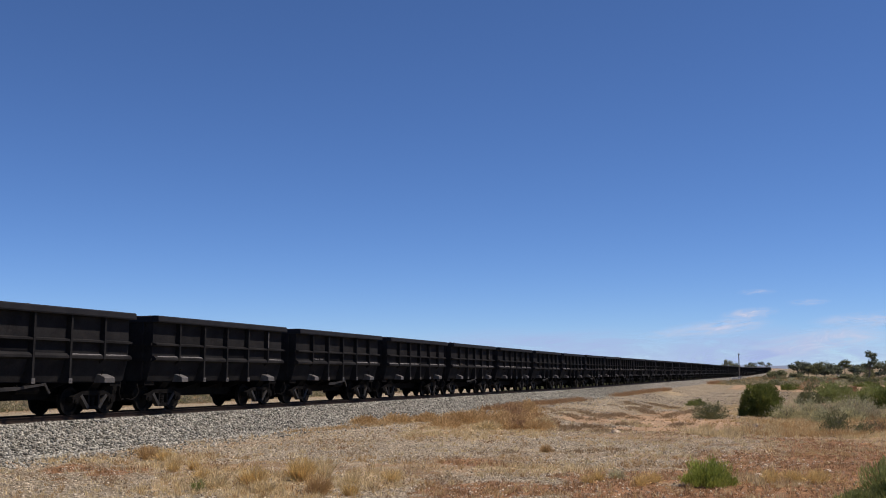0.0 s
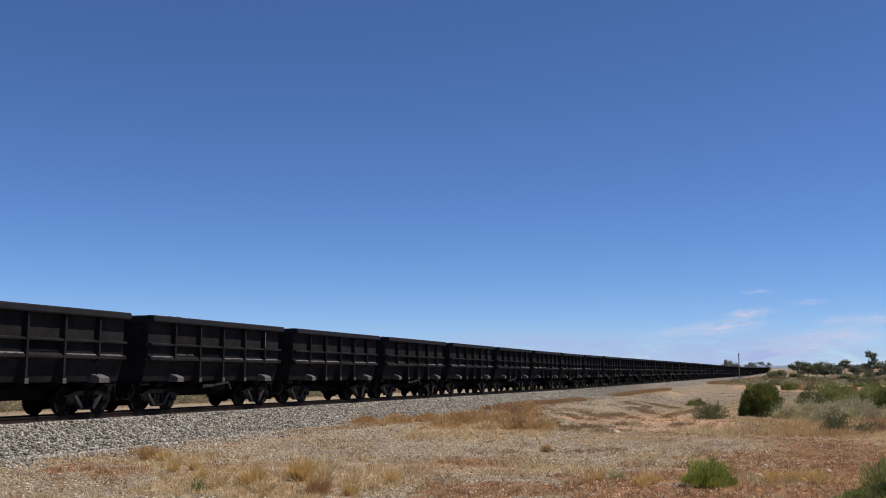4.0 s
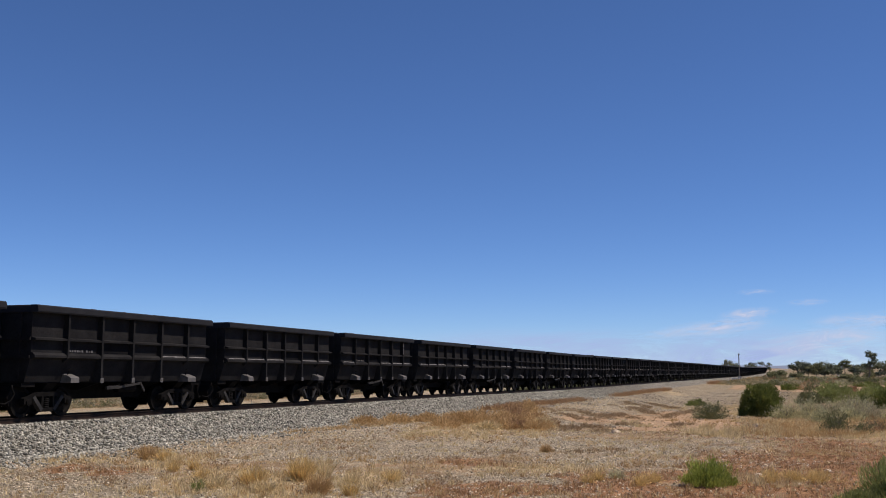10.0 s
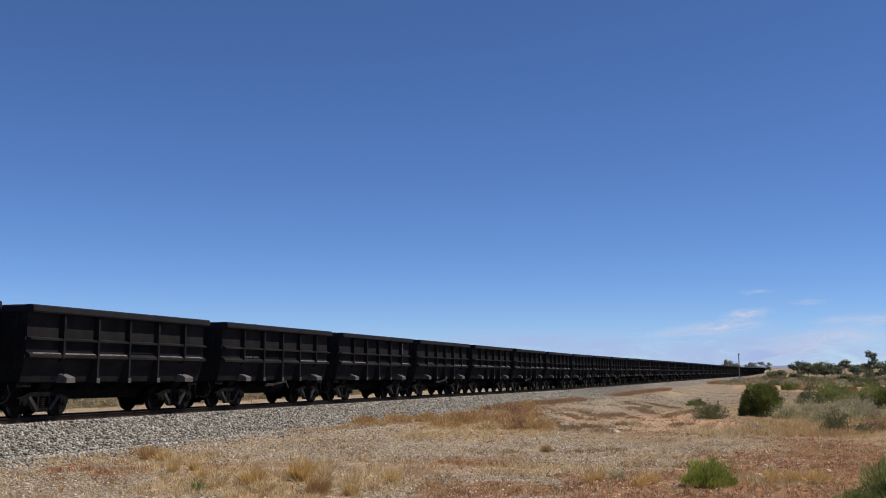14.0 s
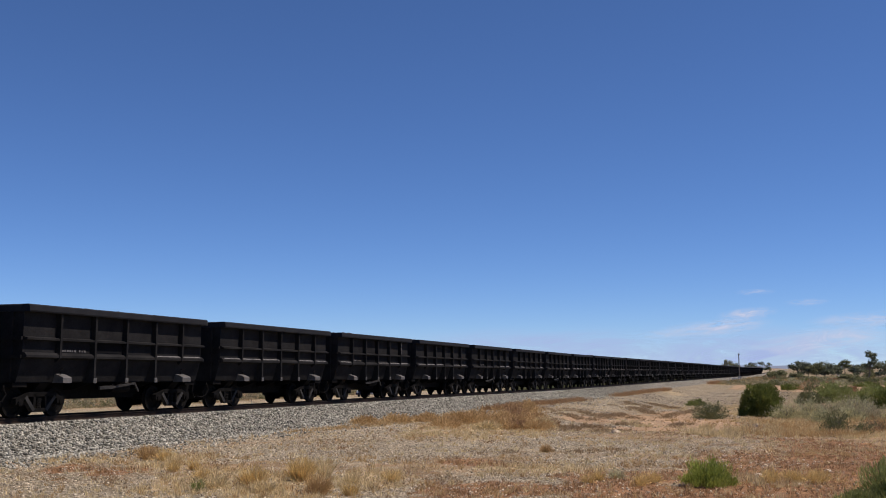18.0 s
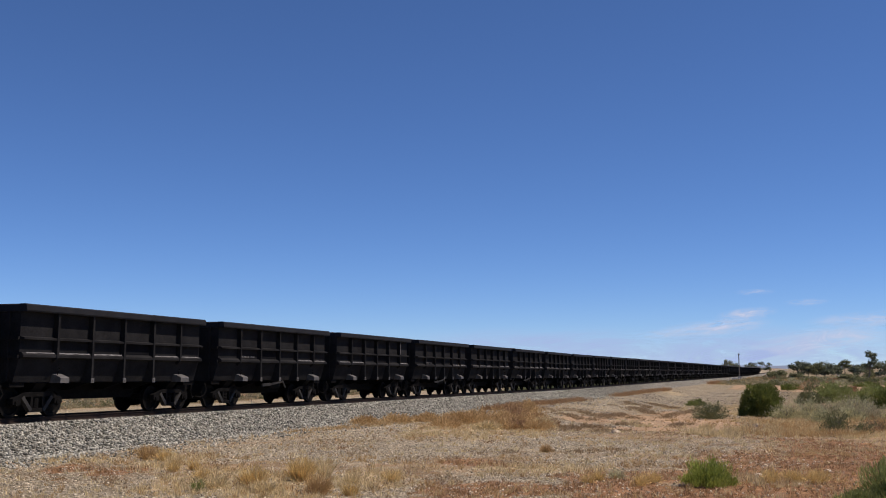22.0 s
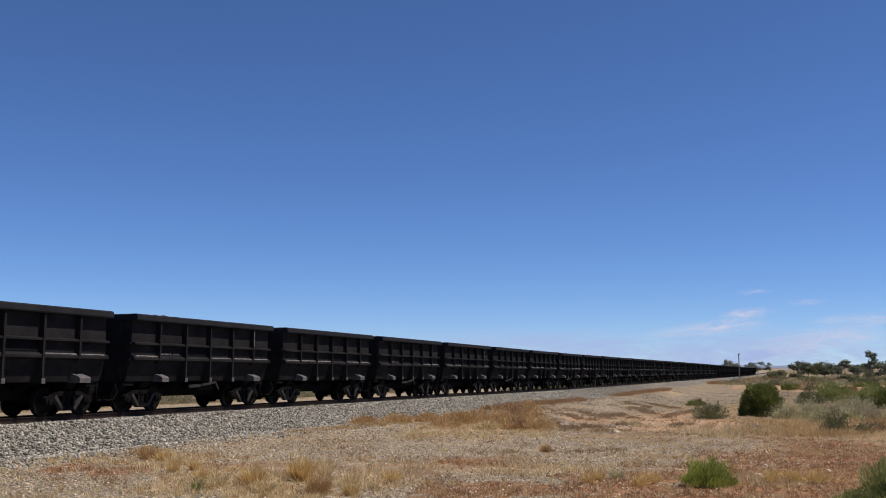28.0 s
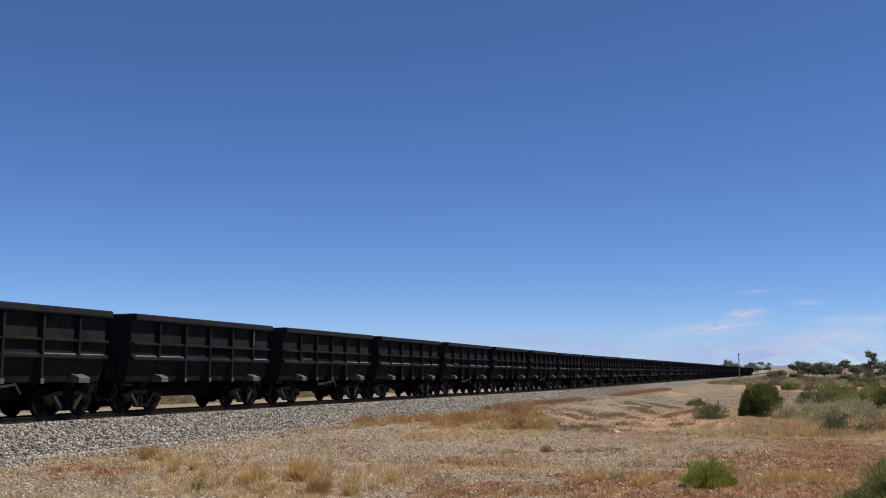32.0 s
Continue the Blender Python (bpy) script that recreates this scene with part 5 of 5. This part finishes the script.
def utility():
    """Front towards -x, like the wagons' way of travel."""
    root = tagged(new("utility_vehicle"), "white four-wheel-drive utility with dark lower trim", "car")
    bm = bmesh.new()
    slab(bm, [(-2.36, 0.56), (-2.44, 0.80), (-2.36, 0.98), (-2.05, 1.06), (-1.05, 1.13), (0.62, 1.13), (0.62, 0.52), (-1.15, 0.52), (-1.22, 0.78), (-1.62, 0.92), (-2.02, 0.78), (-2.10, 0.56)], "y", -0.86, 0.86)
    for v in bm.verts:
        if v.co.z > 1.0 and v.co.x < -1.0:
            v.co.y *= 0.86
    part("body", bm, CAR_WHITE, root, "white doors, wings and bonnet")
    bm = bmesh.new()
    slab(bm, [(-2.44, 0.36), (-2.49, 0.50), (-2.44, 0.555), (-2.1, 0.555), (-2.0, 0.40), (-1.2, 0.40), (-1.15, 0.515), (0.62, 0.515), (0.62, 0.36)], "y", -0.84, 0.84)
    part("lower_body", bm, NAVY, root, "dark blue lower body and sill")
    bm = bmesh.new()
    slab(bm, [(-1.12, 1.125), (-0.52, 1.70), (0.45, 1.76), (0.58, 1.125)], "y", -0.76, 0.76)
    bmesh.ops.bevel(bm, geom=list(bm.edges), offset=0.05, segments=2, affect="EDGES")
    part("cab", bm, CAR_WHITE, root, "white cab", True)
    part("windscreen", slab(bmesh.new(), [(-1.07, 1.20), (-0.58, 1.665), (-0.605, 1.685), (-1.10, 1.21)], "y", -0.66, 0.66), GLASS, root, "dark tinted glass")
    for s in (-1, 1):
        part("side_window", slab(bmesh.new(), [(-0.86, 1.16), (-0.42, 1.64), (0.30, 1.66), (0.44, 1.16)], "y", s * 0.755, s * 0.772), GLASS, root, "dark tinted glass")
        part("headlight", box(bmesh.new(), -2.475, -2.36, *sorted((s * 0.56, s * 0.84)), 0.74, 0.90), LAMP, root)
        part("mirror", box(bmesh.new(), -0.86, -0.74, *sorted((s * 0.90, s * 1.06)), 1.16, 1.34), NAVY, root)
        part("rubbing_strip", slab(bmesh.new(), [(-0.95, 0.66), (-0.95, 0.72), (0.5, 0.72), (0.5, 0.66)], "y", s * 0.861, s * 0.878), NAVY, root)
    part("grille", box(bmesh.new(), -2.485, -2.40, -0.54, 0.54, 0.58, 0.92), NAVY, root, "dark radiator grille")
    bm = slab(bmesh.new(), [(-2.60, 0.34), (-2.62, 0.62), (-2.49, 0.64), (-2.49, 0.34)], "y", -0.88, 0.88)
    part("bumper", bm, NAVY, root, "dark blue bumper")
    bm = box(bmesh.new(), -2.2, 2.3, -0.55, 0.55, 0.30, 0.55)
    part("chassis", bm, NAVY, root)
    bm = bmesh.new()
    box(bm, 0.68, 2.52, -0.92, 0.92, 0.80, 0.90)
    for y in (-0.92, 0.88):
        box(bm, 0.68, 2.52, y, y + 0.04, 0.90, 1.18)
    box(bm, 2.48, 2.52, -0.87, 0.87, 0.90, 1.18)
    box(bm, 0.68, 0.72, -0.87, 0.87, 0.90, 1.30)
    part("tray", bm, CAR_WHITE, root, "white drop-side tray")
    for x in (-1.62, 1.55):
        for s in (-1, 1):
            bm = lathe(bmesh.new(), [(0.20, -0.10), (0.33, -0.11), (0.37, -0.07), (0.37, 0.07), (0.33, 0.11), (0.20, 0.10)], 24)
            wheel = part("tyre", bm, TYRE, root)
            wheel.location = (x, s * 0.78, 0.37)
            bm = lathe(bmesh.new(), [(0.05, -0.085), (0.10, -0.08), (0.20, -0.095), (0.205, 0.095), (0.10, 0.08), (0.05, 0.085)], 16)
            part("rim", bm, ALLOY, wheel, "silver steel rim")
    return root


ROAD_LAT = -42.0
UTE_SPEED = 22.9
UTE = utility()


def ute_pose(t):
    s = 80.3 + UTE_SPEED * (21.0 - t)
    p = track(s, ROAD_LAT)
    m = Matrix((DIR, -OUT, Vector((0, 0, 1)))).transposed().to_4x4()
    m.translation = (p.x, p.y, ground_z(p.x, p.y) + 0.01)
    return m


# ---- thin clouds and painted haze low over the plain ----
def cloud_material(name, seed, thick, tone):
    m = bpy.data.materials.new(name)
    m.use_nodes = True
    t = m.node_tree
    n, l = t.nodes, t.links
    n.clear()
    out = n.new("ShaderNodeOutputMaterial")
    mix = n.new("ShaderNodeMixShader")
    clear = n.new("ShaderNodeBsdfTransparent")
    # emission stands in for daylight on the cloud
    glow = n.new("ShaderNodeEmission")
    glow.inputs["Color"].default_value = (*tone, 1)
    glow.inputs["Strength"].default_value = 1.0
    co = n.new("ShaderNodeTexCoord")
    stretch = n.new("ShaderNodeMapping")
    stretch.inputs["Location"].default_value = (seed, 0, seed * 0.3)
    stretch.inputs["Rotation"].default_value = (0, radians(14), 0)
    stretch.inputs["Scale"].default_value = (2.2, 1, 1.5)
    l.new(co.outputs["Generated"], stretch.inputs["Vector"])
    wisp = n.new("ShaderNodeTexNoise")
    wisp.inputs["Scale"].default_value, wisp.inputs["Detail"].default_value, wisp.inputs["Roughness"].default_value, wisp.inputs["Distortion"].default_value = 2.0, 8, 0.62, 0.9
    l.new(stretch.outputs[0], wisp.inputs["Vector"])
    # fades to nothing towards the rim
    centre = n.new("ShaderNodeVectorMath")
    centre.operation = "SUBTRACT"
    centre.inputs[1].default_value = (0.5, 0.5, 0.5)
    l.new(co.outputs["Generated"], centre.inputs[0])
    flat = n.new("ShaderNodeVectorMath")
    flat.operation = "MULTIPLY"
    flat.inputs[1].default_value = (2, 0, 2)
    l.new(centre.outputs[0], flat.inputs[0])
    far = n.new("ShaderNodeVectorMath")
    far.operation = "LENGTH"
    l.new(flat.outputs[0], far.inputs[0])
    fall = n.new("ShaderNodeMapRange")
    fall.interpolation_type = "SMOOTHSTEP"
    fall.inputs["From Min"].default_value, fall.inputs["From Max"].default_value = 1.0, 0.1
    l.new(far.outputs["Value"], fall.inputs["Value"])
    dense = n.new("ShaderNodeMapRange")
    dense.inputs["From Min"].default_value, dense.inputs["From Max"].default_value = 0.36, 0.66
    l.new(wisp.outputs["Fac"], dense.inputs["Value"])
    a = n.new("ShaderNodeMath")
    a.operation = "MULTIPLY"
    l.new(fall.outputs[0], a.inputs[0])
    l.new(dense.outputs[0], a.inputs[1])
    b = n.new("ShaderNodeMath")
    b.operation = "MULTIPLY"
    b.inputs[1].default_value = thick
    l.new(a.outputs[0], b.inputs[0])
    l.new(b.outputs[0], mix.inputs["Fac"])
    l.new(clear.outputs[0], mix.inputs[1])
    l.new(glow.outputs[0], mix.inputs[2])
    l.new(mix.outputs[0], out.inputs["Surface"])
    return m


CLOUDS = []
CLOUD_FAR = 4300.0
# bearing and height as slopes from the eye, half width, half height, lean in degrees, thickness
for i, (a, e, w, h, lean, thick) in enumerate(((0.3094, 0.0735, 0.0235, 0.0039, 2, 0.5), (0.3602, 0.0635, 0.0279, 0.0045, 3, 0.5), (0.3003, 0.0518, 0.0346, 0.0078, 6, 1.1), (0.2683, 0.0385, 0.067, 0.0095, 5, 1.15), (0.4222, 0.0468, 0.0726, 0.0095, 3, 0.95), (0.3741, 0.0253, 0.1006, 0.0168, 8, 1.0), (0.2193, 0.0319, 0.0335, 0.0056, 2, 0.6), (0.3127, 0.011, 0.19, 0.034, 1, 0.51), (0.0973, 0.0132, 0.20, 0.03, 1, 0.45))):
    y = CLOUD_FAR + 12 * i
    # the two widest sheets are haze veils that tint the horizon darker and lavender
    tone = (0.365, 0.478, 0.735) if w > 0.15 else (0.53, 0.60, 0.745)
    quad = sheet("cloud", [(-w * y, 0, -h * y), (w * y, 0, -h * y), (w * y, 0, h * y), (-w * y, 0, h * y)], [(0, 1, 2, 3)], cloud_material("cloud_and_haze", 3.1 * i + 1, 2.7 * thick if w > 0.15 else thick, tone))
    tagged(quad, "thin sheet of high cloud and horizon haze, its light painted in", "cloud", "thin clouds over the plain")
    quad.visible_shadow = False
    CLOUDS.append((quad, a * y, y, EYE + e * y, lean))


# ---- what moves ----
def motions():
    for k, thing in WAGONS.items():
        walk(thing, [(t, wagon_pose(k, t)) for t in range(0, 33)])
        if k > NEAR_LAST:
            continue
        wheels = [o for o in thing.children if o.name.startswith("wheelset")]
        for o in wheels:
            at = o.location.copy()
            walk(o, [(t, Matrix.Translation(at) @ Euler((0, (end_of_wagon(t) - end_of_wagon(0)) / WHEEL_R, 0)).to_matrix().to_4x4()) for t in TURNS])
    walk(UTE, [(t, ute_pose(t)) for t in range(0, 33)])
    for quad, x, y, z, lean in CLOUDS:
        walk(quad, [(0.0, pose(x, y, z, 0, -lean, 0)), (SPAN, pose(x - 13.0, y, z, 0, -lean, 0))])


TURNS = [i / 15 for i in range(0, 481)]
motions()
